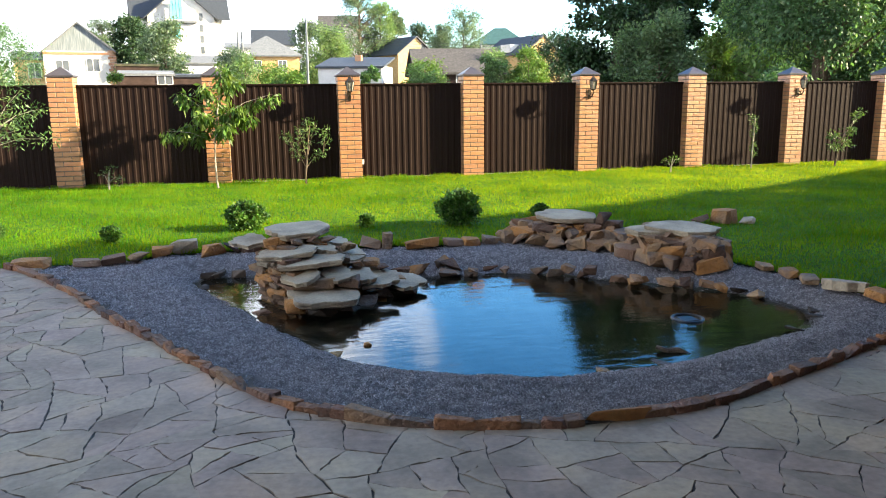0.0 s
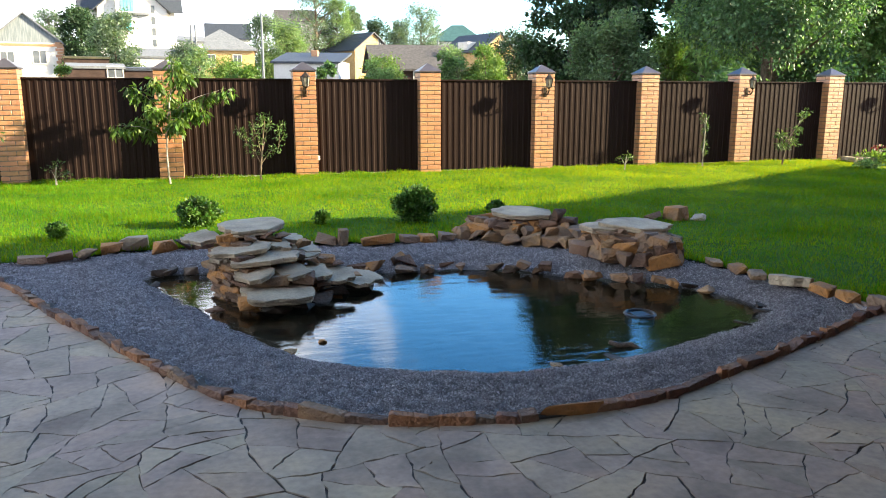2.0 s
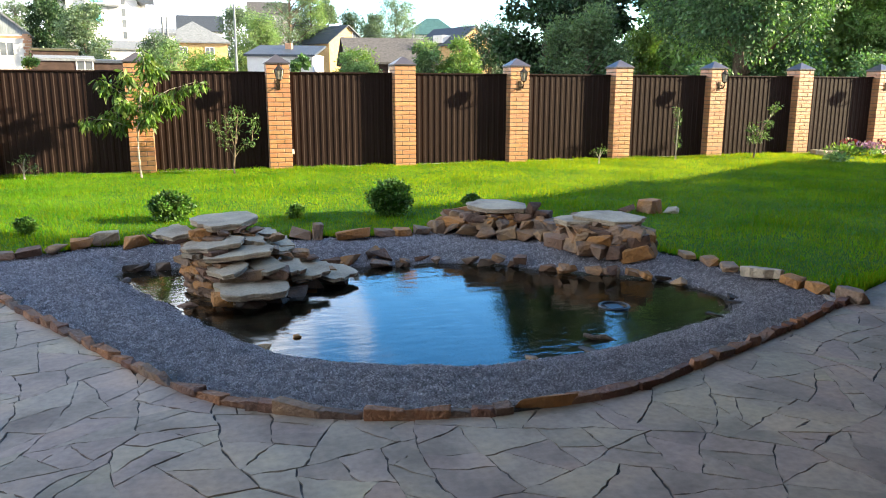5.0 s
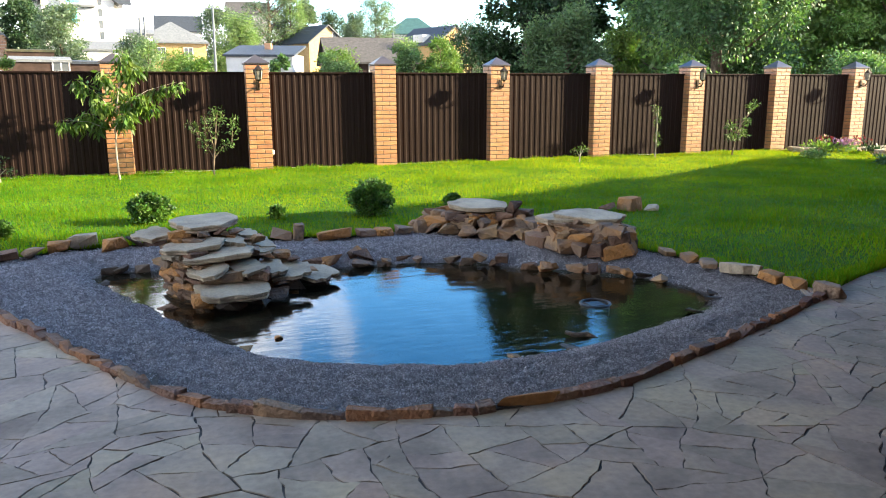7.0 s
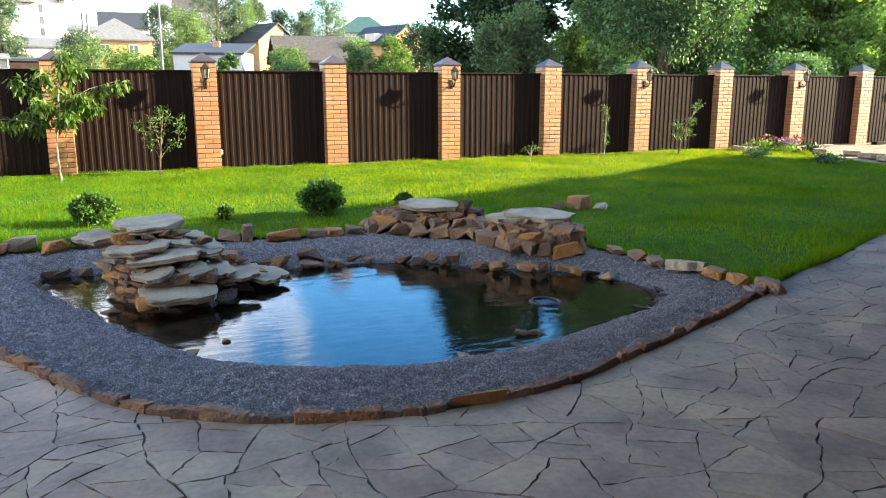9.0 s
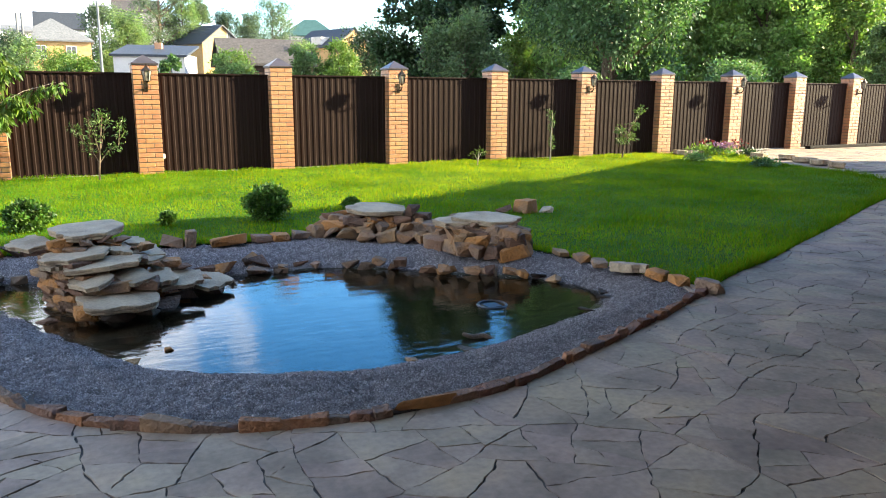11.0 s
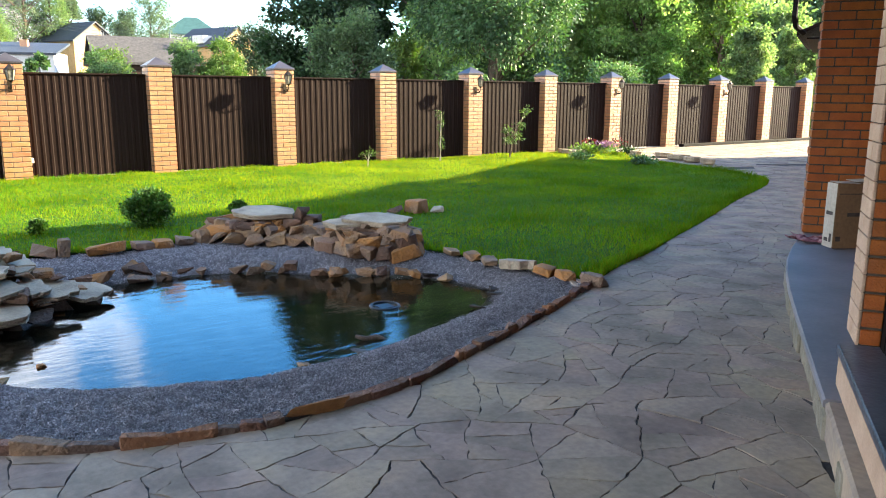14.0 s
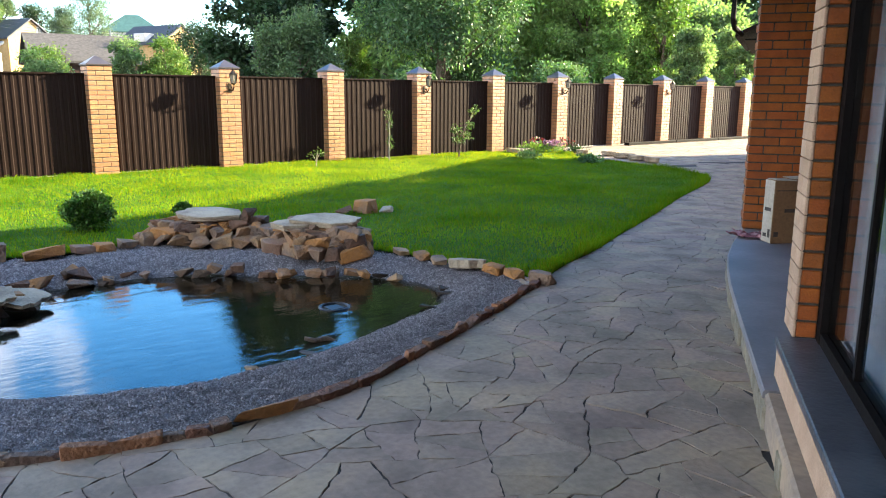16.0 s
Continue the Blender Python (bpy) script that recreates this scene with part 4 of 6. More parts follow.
for x, y, w, h in ((0.93, -6.22, 0.36, 0.09), (1.38, -6.30, 0.24, 0.07), (1.60, -6.27, 0.22, 0.09), (1.80, -6.22, 0.22, 0.10), (1.97, -6.02, 0.22, 0.12), (2.42, -6.10, 0.27, 0.13), (2.58, -6.02, 0.16, 0.12),
                   (3.60, -6.14, 0.2, 0.09), (3.86, -6.15, 0.24, 0.12), (4.02, -6.19, 0.11, 0.19), (4.33, -6.33, 0.34, 0.11), (4.64, -6.28, 0.2, 0.08), (4.83, -6.27, 0.2, 0.08), (5.02, -6.26, 0.18, 0.09), (2.75, -6.0, 0.2, 0.1), (2.95, -6.04, 0.22, 0.1), (3.2, -6.08, 0.22, 0.09), (3.42, -6.1, 0.2, 0.09)):
    s = tagged(lump(None, x, y, h * 0.36, w * 0.95, 0.15, h * 0.9, rng.uniform(-20, 20), rng, 8, FLAT if rng.random() < 0.55 else None, name="border_stone"), "brown sandstone lump bordering gravel and lawn", "stone", "border stones of the pond")
s = tagged(part("border_stone", hull_mesh("border_stone", 0.26, 0.18, 0.13, 78, M_grey_slab, 18), None, pose(2.16, -5.92, 0.06)), "pale whitish quartz stone bordering the lawn", "stone", "border stones of the pond")
for x, y, w, h in ((6.80, -8.02, 0.2, 0.07), (6.86, -8.24, 0.18, 0.07), (6.87, -8.45, 0.24, 0.06), (6.96, -9.02, 0.2, 0.1), (7.0, -9.22, 0.18, 0.09), (7.03, -9.49, 0.24, 0.12), (7.12, -9.34, 0.12, 0.07)):
    tagged(lump(None, x, y, h * 0.3, w * 0.85, 0.12, h * 0.8, rng.uniform(60, 110), rng, 8, FLAT, name="border_stone"), "rust-coloured sandstone lump at the lawn edge", "stone", "border stones of the pond")
tagged(part("border_stone", slab_mesh("border_stone", 0.18, 0.09, 0.07, 78, M_grey_slab), None, pose(6.90, -8.75, 0.07, 4, 6, 100)), "flat pale stone lying at the lawn edge", "stone", "border stones of the pond")
tagged(lump(None, 7.86, -5.86, 0.08, 0.24, 0.22, 0.17, 15, rng, 4, name="boulder", pool=FLAT), "dark grey-brown boulder half sunk in the lawn", "stone")
tagged(lump(None, 7.62, -5.76, 0.05, 0.22, 0.2, 0.12, 50, rng, 6, name="boulder"), "smaller brown boulder beside the large one", "stone")
tagged(lump(None, 8.08, -5.94, 0.03, 0.2, 0.2, 0.07, 50, rng, 6, name="boulder", pool=[hull_mesh("stone", 1, 1, 1, 79, M_grey_slab)]), "low grey stone lying in the grass", "stone")
shore = [Vector((*p, 0)) for p in SHORE]
total = sum((b - a).length for a, b in zip(shore, shore[1:]))
s = 0.0
while s < total:
    p, d = along(shore, s)
    far_side = p.y > -8.4 and not (p.x < 3.2 and p.y < -6.65)
    w = rng.uniform(0.06, 0.21) if far_side else rng.uniform(0.04, 0.10)
    hidden = 2.7 < p.x < 3.9 and p.y > -7.2
    if not hidden and rng.random() < (0.74 if far_side else 0.16):
        h = rng.uniform(0.05, 0.085) if far_side else rng.uniform(0.02, 0.035)
        pool = WET if rng.random() < (0.5 if far_side else 0.45) else LUMPS
        tagged(lump(None, p.x + rng.uniform(-0.03, 0.03), p.y + rng.uniform(-0.02, 0.03), (WATER_Z + 0.022) if far_side else -0.105, w, rng.uniform(0.08, 0.14), h, math.degrees(math.atan2(d.y, d.x)) + rng.uniform(-25, 25), rng, 12, pool, "shore_stone"),
               "brown stone half in water at the pond rim", "stone", "stones round the water")
    s += w * rng.uniform(0.8, 1.05)
for x, y, w, h in ((4.36, -6.82, 0.24, 0.16), (4.46, -6.92, 0.18, 0.14), (4.18, -6.94, 0.18, 0.09), (4.0, -6.97, 0.18, 0.09), (5.40, -7.32, 0.13, 0.08), (5.55, -7.44, 0.11, 0.08), (6.06, -8.06, 0.10, 0.10), (5.78, -7.80, 0.09, 0.07)):
    tagged(lump(None, x, y, -0.055, w, 0.13, h, rng.uniform(-40, 40), rng, 10, name="shore_stone"), "larger brown stone standing at the pond rim", "stone", "stones round the water")
for x, y, w in ((3.47, -8.73, 0.06), (2.84, -7.79, 0.13)):
    tagged(lump(None, x, y, WATER_Z - 0.004, w, w * 0.8, 0.045, 20, rng, 6, name="wet_stone"), "small brown stone breaking the water surface", "stone")

# pump ring and driftwood in the water
pump = tagged(root("pond_pump", pose(5.69, -8.73, WATER_Z)), "round black plastic pump intake ring in the water", "pump")
bm = bmesh.new()
prof = [(0.092, -0.06), (0.094, 0.006), (0.100, 0.010), (0.108, 0.009), (0.113, 0.003), (0.112, -0.01), (0.098, -0.06)]
rings = [[bm.verts.new((r * math.cos(a), r * math.sin(a), z)) for a in (2 * math.pi * k / 28 for k in range(28))] for r, z in prof]
for a, b in zip(rings, rings[1:]):
    for k in range(28):
        bm.faces.new((a[k], b[k], b[(k + 1) % 28], a[(k + 1) % 28]))
M_plastic = surface("black_plastic", ((0.012, 0.012, 0.013), (0.025, 0.025, 0.026)), scale=20, rough=0.4, bump=0.05)
part("float_ring", bm, pump, None, "grey rimmed ring", M_plastic)
part("basket", boxes([(-0.088, -0.088, -0.3, 0.088, 0.088, 0.001)], 0.035), pump, None, "dark inner basket", M_plastic)
bm = bmesh.new()
tube(bm, [(-0.1, 0.02, 0.02), (-0.04, 0.0, 0.0), (0.03, 0.0, 0.005), (0.09, -0.02, -0.03)], [0.012, 0.017, 0.018, 0.02], 9)
tagged(part("drift_log", bm, None, pose(5.23, -9.34, WATER_Z + 0.008, 0, 0, -10), material=M_bark), "short dark log floating near the bank", "log")

# ---- plants ----


def leaf_cloud(clumps, count, size, seed, shell=0.55, droop=0.0, narrow=0.5):
    """Single leaves spread through clumps (x, y, z, rx, ry, rz); each a folded blade of four corners."""
    g = np.random.default_rng(seed)
    c = np.array(clumps, dtype=float)
    wgt = (c[:, 3] * c[:, 4] * c[:, 5]) ** (2 / 3)
    pick = g.choice(len(c), count, p=wgt / wgt.sum())
    v = g.normal(size=(count, 3))
    v /= np.linalg.norm(v, axis=1, keepdims=True)
    rad = shell + (1 - shell) * g.random(count) ** 0.7
    rad *= 1 + 0.26 * g.normal(size=count)
    pos = c[pick, :3] + v * rad[:, None] * c[pick, 3:6]
    out = v + 0.8 * g.normal(size=(count, 3))
    out[:, 2] -= droop
    out /= np.linalg.norm(out, axis=1, keepdims=True)
    side = np.cross(out, g.normal(size=(count, 3)))
    side /= np.linalg.norm(side, axis=1, keepdims=True)
    s = size * g.uniform(0.6, 1.35, count)[:, None]
    nrm = np.cross(out, side)
    tip, mid = pos + out * s, pos + out * s * 0.45
    quad = np.stack([pos, mid + side * s * narrow * 0.5 + nrm * s * 0.08, tip, mid - side * s * narrow * 0.5 + nrm * s * 0.08], 1)
    return quad.reshape(-1, 3), np.arange(4 * count).reshape(-1, 4)


M_box = leafy("boxwood_leaves", (0.020, 0.056, 0.011), (0.088, 0.175, 0.026), 0.22, scale=9)
M_cherry = leafy("cherry_leaves", (0.036, 0.078, 0.012), (0.105, 0.165, 0.024), 0.32, scale=5)
M_apple = leafy("apple_leaves", (0.038, 0.082, 0.022), (0.10, 0.155, 0.05), 0.27, scale=5)
M_leaf_dark = leafy("dark_leaves", (0.016, 0.036, 0.014), (0.038, 0.075, 0.026), 0.2, scale=0.7)
M_leaf_mid = leafy("mid_leaves", (0.020, 0.052, 0.020), (0.130, 0.225, 0.098), 0.34, rough=0.5, scale=1.1)
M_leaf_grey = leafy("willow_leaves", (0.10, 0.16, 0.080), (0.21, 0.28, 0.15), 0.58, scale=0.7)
# darker copy of the willow leaves, with shade put into the colour
M_leaf_shade = leafy("shaded_willow_leaves", (0.045, 0.085, 0.040), (0.105, 0.160, 0.075), 0.3, scale=0.7)
# lighter leaf copy: sunlight on the right-hand row is painted into the green
M_leaf_bright = leafy("sun_lightened_leaves", (0.18, 0.29, 0.125), (0.37, 0.48, 0.23), 0.62, scale=0.8)
# far foliage: distance haze is mixed into this pale grey-green
M_leaf_haze = leafy("haze_tinted_leaves", (0.070, 0.108, 0.076), (0.14, 0.188, 0.128), 0.42, scale=0.6)
M_leaf_light = leafy("light_leaves", (0.07, 0.135, 0.022), (0.135, 0.21, 0.045), 0.3, scale=0.8)


def shrub(x, y, w, h, seed, label="dark green clipped boxwood ball on the lawn"):
    s = tagged(root("boxwood_shrub", pose(x, y, float(ground_rise(x, y)))), label, "shrub", "shrubs along the pond")
    r = random.Random(seed)
    bm = bmesh.new()
    for k in range(7):
        a = 2 * math.pi * k / 7
        tube(bm, [(0, 0, 0), (w * 0.15 * math.cos(a), w * 0.15 * math.sin(a), h * 0.35), (w * 0.3 * math.cos(a), w * 0.3 * math.sin(a), h * 0.75)], [0.012, 0.008, 0.003], 5)
    part("stems", bm, s, material=M_bark)
    cl = [(0, 0, h * 0.45, w * 0.38, w * 0.38, h * 0.42), (0, 0, h * 0.2, w * 0.36, w * 0.36, h * 0.2)]
    for k in range(16):
        a, e = r.uniform(0, 6.28), r.uniform(-0.2, 1.4)
        cl.append((w * 0.36 * math.cos(a) * math.cos(e), w * 0.36 * math.sin(a) * math.cos(e), h * (0.5 + 0.36 * math.sin(e)), w * 0.17, w * 0.17, h * 0.18))
    part("foliage", quick("foliage", *leaf_cloud(cl, int(7200 * (w / 0.5) ** 1.5 + 700), 0.034, seed, 0.45, -0.5, 0.6), M_box), s)
    return s


shrub(1.39, -5.22, 0.18, 0.15, 1)
shrub(2.70, -4.80, 0.42, 0.29, 2, "rounded boxwood shrub tipped with sunlit leaves")
shrub(3.98, -5.02, 0.16, 0.13, 3)
shrub(5.00, -5.15, 0.48, 0.38, 4, "largest dark green boxwood ball on the lawn")
shrub(6.04, -4.90, 0.20, 0.14, 5)
shrub(0.16, -4.70, 0.22, 0.16, 6)


def young_tree(name, label, x, y, trunk, limbs, leaf, material, count, seed, droop, bark=None, clump=0.13):
    """A thin stem and limbs, with leaves gathered along the limbs."""
    t = tagged(root(name, pose(x, y, float(ground_rise(x, y)) - 0.01)), label, "tree", "young trees by the fence")
    r = random.Random(seed)
    bm = bmesh.new()
    tube(bm, trunk, [0.019 - 0.011 * i / (len(trunk) - 1) for i in range(len(trunk))], 7)
    cl = []
    for a, b in limbs:
        a, b = Vector(a), Vector(b)
        mid = a.lerp(b, 0.5) + Vector((0, 0, 0.06))
        tube(bm, [a, mid, b], [0.007, 0.0045, 0.0015], 5)
        for s in (0.35, 0.6, 0.8, 1.0):
            p = a.lerp(b, s) + Vector((0, 0, 0.06 * (1 - abs(2 * s - 1))))
            cl.append((p.x + r.uniform(-0.03, 0.03), p.y + r.uniform(-0.03, 0.03), p.z - 0.03 * droop, clump, clump, clump * 0.75))
    part("trunk", bm, t, material=bark or M_pale_bark)
    part("crown", quick("crown", *leaf_cloud(cl, count, leaf, seed, 0.25, droop, 0.30), material), t)
    return t


young_tree("cherry_tree", "young cherry tree with long drooping green leaves", 2.20, -0.62, [(0, 0, 0), (-0.02, 0, 0.35), (0.0, 0, 0.75), (0.06, 0.0, 1.2), (0.14, 0.02, 1.7)],
           [((-0.01, 0, 0.75), (-0.72, -0.1, 0.93)), ((0, 0, 0.85), (-0.45, 0.15, 1.02)), ((0.03, 0, 1.0), (0.55, -0.1, 1.15)), ((0.03, 0, 1.0), (-0.45, -0.1, 1.5)), ((0.05, 0, 1.1), (0.92, 0.05, 1.48)),
            ((0.08, 0, 1.3), (-0.15, -0.2, 1.62)), ((0.1, 0, 1.4), (0.35, 0.1, 1.72)), ((0.0, 0, 0.8), (0.2, -0.35, 1.05)), ((0.04, 0, 1.1), (0.1, 0.35, 1.35)), ((0.1, 0, 1.5), (0.2, 0.0, 1.95)), ((0.02, 0, 1.0), (-0.2, -0.3, 1.2)), ((0.05, 0, 1.05), (0.45, -0.2, 1.3))],
           0.125, M_cherry, 1750, 51, 1.9, clump=0.12)
young_tree("young_apple_tree", "small bare-stemmed sapling with a thin round crown", 3.60, -0.45, [(0, 0, 0), (0.0, 0, 0.18), (0.02, 0, 0.35), (0.06, 0, 0.7), (0.1, 0, 1.0)],
           [((0, 0, 0.25), (0.3, 0, 0.55)), ((0.3, 0, 0.52), (0.36, 0.05, 0.9)), ((0, 0, 0.3), (-0.2, 0.05, 0.62)), ((-0.2, 0.05, 0.6), (-0.3, 0, 0.82)), ((0.03, 0, 0.4), (-0.1, -0.1, 0.9)), ((0.05, 0, 0.5), (0.2, 0.1, 1.0)), ((0.06, 0, 0.7), (0.05, 0, 1.05))],
           0.06, M_apple, 560, 52, 0.1, M_bark, 0.08)
young_tree("pear_sapling", "dark thin leaning sapling with sparse leaves", 13.76, -0.55, [(0, 0, 0), (0.05, 0, 0.3), (0.15, 0, 0.6), (0.45, 0, 0.95)], [((0.1, 0, 0.5), (-0.15, 0, 0.62)), ((0.15, 0, 0.6), (0.3, 0, 0.7)), ((0.3, 0, 0.8), (0.5, 0, 1.05)), ((0.05, 0, 0.3), (-0.12, 0, 0.42)), ((0.08, 0, 0.4), (0.28, 0, 0.45))],
           0.07, M_apple, 460, 53, 0.3, M_bark, 0.09)
young_tree("columnar_sapling", "thin columnar sapling with light green leaves", 12.02, -0.4, [(0, 0, 0), (0, 0, 0.3), (0.01, 0, 0.6), (0.02, 0, 1.0)], [((0, 0, 0.1), (0.02, 0.02, 0.5)), ((0, 0, 0.4), (0.02, -0.02, 0.95)), ((0, 0, 0.5), (-0.03, 0, 1.0))], 0.05, M_apple, 260, 54, 0.0, clump=0.05)
young_tree("tiny_seedling", "tiny seedling with a few pale leaves", 10.12, -0.75, [(0, 0, 0), (0.0, 0, 0.12), (0.02, 0, 0.25)], [((0, 0, 0.1), (-0.14, 0, 0.24)), ((0, 0, 0.12), (0.14, 0, 0.26)), ((0, 0, 0.15), (0.05, 0, 0.3))], 0.05, M_cherry, 90, 55, 0.0, clump=0.05)
young_tree("tiny_seedling", "low seedling in shade at the fence foot", 0.53, -0.35, [(0, 0, 0), (0.0, 0, 0.15), (0.02, 0, 0.3)], [((0, 0, 0.1), (-0.1, 0, 0.26)), ((0, 0, 0.12), (0.2, 0, 0.18)), ((0, 0, 0.15), (0.05, 0, 0.36))], 0.05, M_apple, 120, 56, 0.0, clump=0.07)
young_tree("apple_tree", "leafy young apple tree at the lawn", -0.62, -1.9, [(0, 0, 0), (0.0, 0, 0.5), (0.05, 0, 1.1), (0.1, 0, 1.9)],
           [((0.02, 0, 0.8), (0.75, -0.1, 0.90)), ((0.02, 0, 0.8), (0.5, -0.3, 1.05)), ((0.04, 0, 1.0), (0.6, 0.2, 1.3)), ((0.04, 0, 1.0), (0.45, 0, 1.55)), ((0.06, 0, 1.2), (0.3, -0.2, 1.8)), ((0.06, 0, 1.2), (-0.5, 0, 1.5)), ((0.04, 0, 1.0), (-0.6, 0.1, 1.1)), ((0.08, 0, 1.5), (0.45, 0.1, 1.95)), ((0.02, 0, 0.9), (0.3, 0.3, 1.2))],
           0.065, M_apple, 1100, 57, 0.2, clump=0.15)


def tree(label, x, y, height, width, foot, material, leaves, size, seed, bark=None, droop=0.3, clumps=34, name="tree"):
    """A full-grown tree: tapered trunk, limbs into the crown, uneven clumps of leaves."""
    r = random.Random(seed)
    t = tagged(root(name, pose(x, y, 0, 0, 0, 0)), label, "tree", "trees beyond the fence")
    cl, bm = [], bmesh.new()
    tube(bm, [(0, 0, -0.1), (0.02 * height * r.uniform(-1, 1), 0, height * 0.3), (0.03 * height * r.uniform(-1, 1), 0.02 * height * r.uniform(-1, 1), height * 0.6), (0, 0, height * 0.92)],
         [height * 0.024, height * 0.018, height * 0.012, height * 0.004], 8)
    for k in range(int(clumps * 1.8)):
        u = r.random()
        z = foot + (height - foot) * u
        reach = width / 2 * (0.35 + 0.65 * math.sin(math.pi * min(1, 0.18 + 0.8 * u)) ** 0.8)
        a, q = r.uniform(0, 6.28), math.sqrt(r.uniform(0.1, 1.0)) * 0.82
        c = (reach * q * math.cos(a), reach * q * math.sin(a), z)
        s = width * r.choice((0.07, 0.1, 0.13, 0.18))
        cl.append((*c, s, s, s * r.uniform(0.65, 1.0)))
        if k % 2 == 0:
            z0 = max(0.15 * height, z - reach * 0.55)
            tube(bm, [(0, 0, z0), (c[0] * 0.5, c[1] * 0.5, (z0 + z) / 2 + 0.1), c], [height * 0.007, height * 0.004, height * 0.0015], 5)
    part("trunk", bm, t, material=bark or M_bark)
    part("crown", quick("crown", *leaf_cloud(cl, int(leaves * 2.3), size * 0.9, seed, 0.3, droop, 0.6), material), t)
    return t


tree("tall dark deciduous tree behind the fence", 18.0, 17.5, 10.6, 5.4, 0.6, M_leaf_dark, 20000, 0.22, 201, clumps=44)
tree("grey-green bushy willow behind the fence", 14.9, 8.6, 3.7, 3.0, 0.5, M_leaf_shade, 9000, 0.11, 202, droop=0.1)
tree("dark spruce-like tree in the second row", 23.6, 24.5, 13.2, 4.6, 1.0, M_leaf_dark, 13000, 0.30, 203, clumps=44)
tree("dark tall tree filling the row", 28.5, 21.0, 13.4, 7.0, 0.4, M_leaf_mid, 13000, 0.30, 204, clumps=44)
tree("dark tall tree filling the row", 21.4, 21.0, 11.6, 4.4, 0.8, M_leaf_dark, 11000, 0.28, 205, clumps=40)
tree("broad sunlit green tree with arching boughs", 20.0, 7.6, 10.0, 6.4, 1.6, M_leaf_mid, 32000, 0.135, 206, clumps=46, droop=0.6)
tree("dark tall tree filling the row", 24.6, 19.4, 12.4, 5.0, 0.6, M_leaf_mid, 6000, 0.28, 241, clumps=44)
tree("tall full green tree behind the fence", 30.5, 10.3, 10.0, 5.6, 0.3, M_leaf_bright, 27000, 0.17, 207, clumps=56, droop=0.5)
tree("yellow-green sunlit tree behind the fence", 28.5, 4.9, 5.4, 2.9, 0.6, M_leaf_light, 9000, 0.15, 208)
tree("round grey-green willow bush", 25.6, 1.6, 3.35, 2.0, 0.5, M_leaf_grey, 7000, 0.11, 209)
tree("round grey-green willow bush", 28.8, 1.9, 3.5, 2.4, 0.5, M_leaf_grey, 7000, 0.12, 210)
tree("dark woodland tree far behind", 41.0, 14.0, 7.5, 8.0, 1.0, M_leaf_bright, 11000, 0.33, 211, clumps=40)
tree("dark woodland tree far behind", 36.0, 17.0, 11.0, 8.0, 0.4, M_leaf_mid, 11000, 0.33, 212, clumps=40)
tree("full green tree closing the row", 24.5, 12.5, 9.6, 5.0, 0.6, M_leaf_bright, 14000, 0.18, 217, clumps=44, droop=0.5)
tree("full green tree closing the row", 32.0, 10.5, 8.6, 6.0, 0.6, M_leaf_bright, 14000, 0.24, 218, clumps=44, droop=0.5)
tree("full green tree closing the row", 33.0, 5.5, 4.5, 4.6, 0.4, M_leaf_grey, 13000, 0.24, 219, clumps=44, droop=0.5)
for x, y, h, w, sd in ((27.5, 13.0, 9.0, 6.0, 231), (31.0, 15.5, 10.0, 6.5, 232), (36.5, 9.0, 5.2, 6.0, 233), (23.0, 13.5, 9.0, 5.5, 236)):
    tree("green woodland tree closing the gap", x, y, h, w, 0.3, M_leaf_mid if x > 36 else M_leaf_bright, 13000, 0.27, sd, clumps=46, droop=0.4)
for x, y, sd in ((62.0, 24.0, 251), (64.0, 19.5, 252), (66.0, 15.0, 253)):
    tree("dark woodland tree far behind", x, y, 13.0, 10.0, 0.5, M_leaf_mid, 9000, 0.45, sd, clumps=46, droop=0.4)
tree("yellow-green bush glowing in the sun", 17.9, 10.3, 3.2, 1.6, 0.4, M_leaf_light, 4000, 0.12, 214)
tree("low light green bush against the fence", 17.0, 5.5, 2.1, 2.2, 0.2, M_leaf_mid, 5000, 0.11, 215)
tree("low light green bush against the fence", 21.5, 3.6, 2.2, 2.6, 0.2, M_leaf_mid, 5000, 0.11, 216)
for x, y, h, w, sd, mt in ((2.5, 18.7, 3.1, 2.0, 221, M_leaf_grey), (4.1, 16.7, 2.5, 1.6, 222, M_leaf_light), (5.7, 6.5, 2.15, 0.8, 223, M_leaf_mid), (8.8, 14.1, 2.75, 1.7, 224, M_leaf_grey),
                           (10.2, 10.7, 2.7, 1.5, 225, M_leaf_grey), (12.3, 13.1, 3.05, 1.6, 226, M_leaf_light), (-3.2, 24.0, 2.6, 1.3, 227, M_leaf_light)):
    tree("garden bush rising over the fence top", x, y, h, w, 0.3, mt, 3000, 0.10, sd, clumps=18, name="garden_bush")

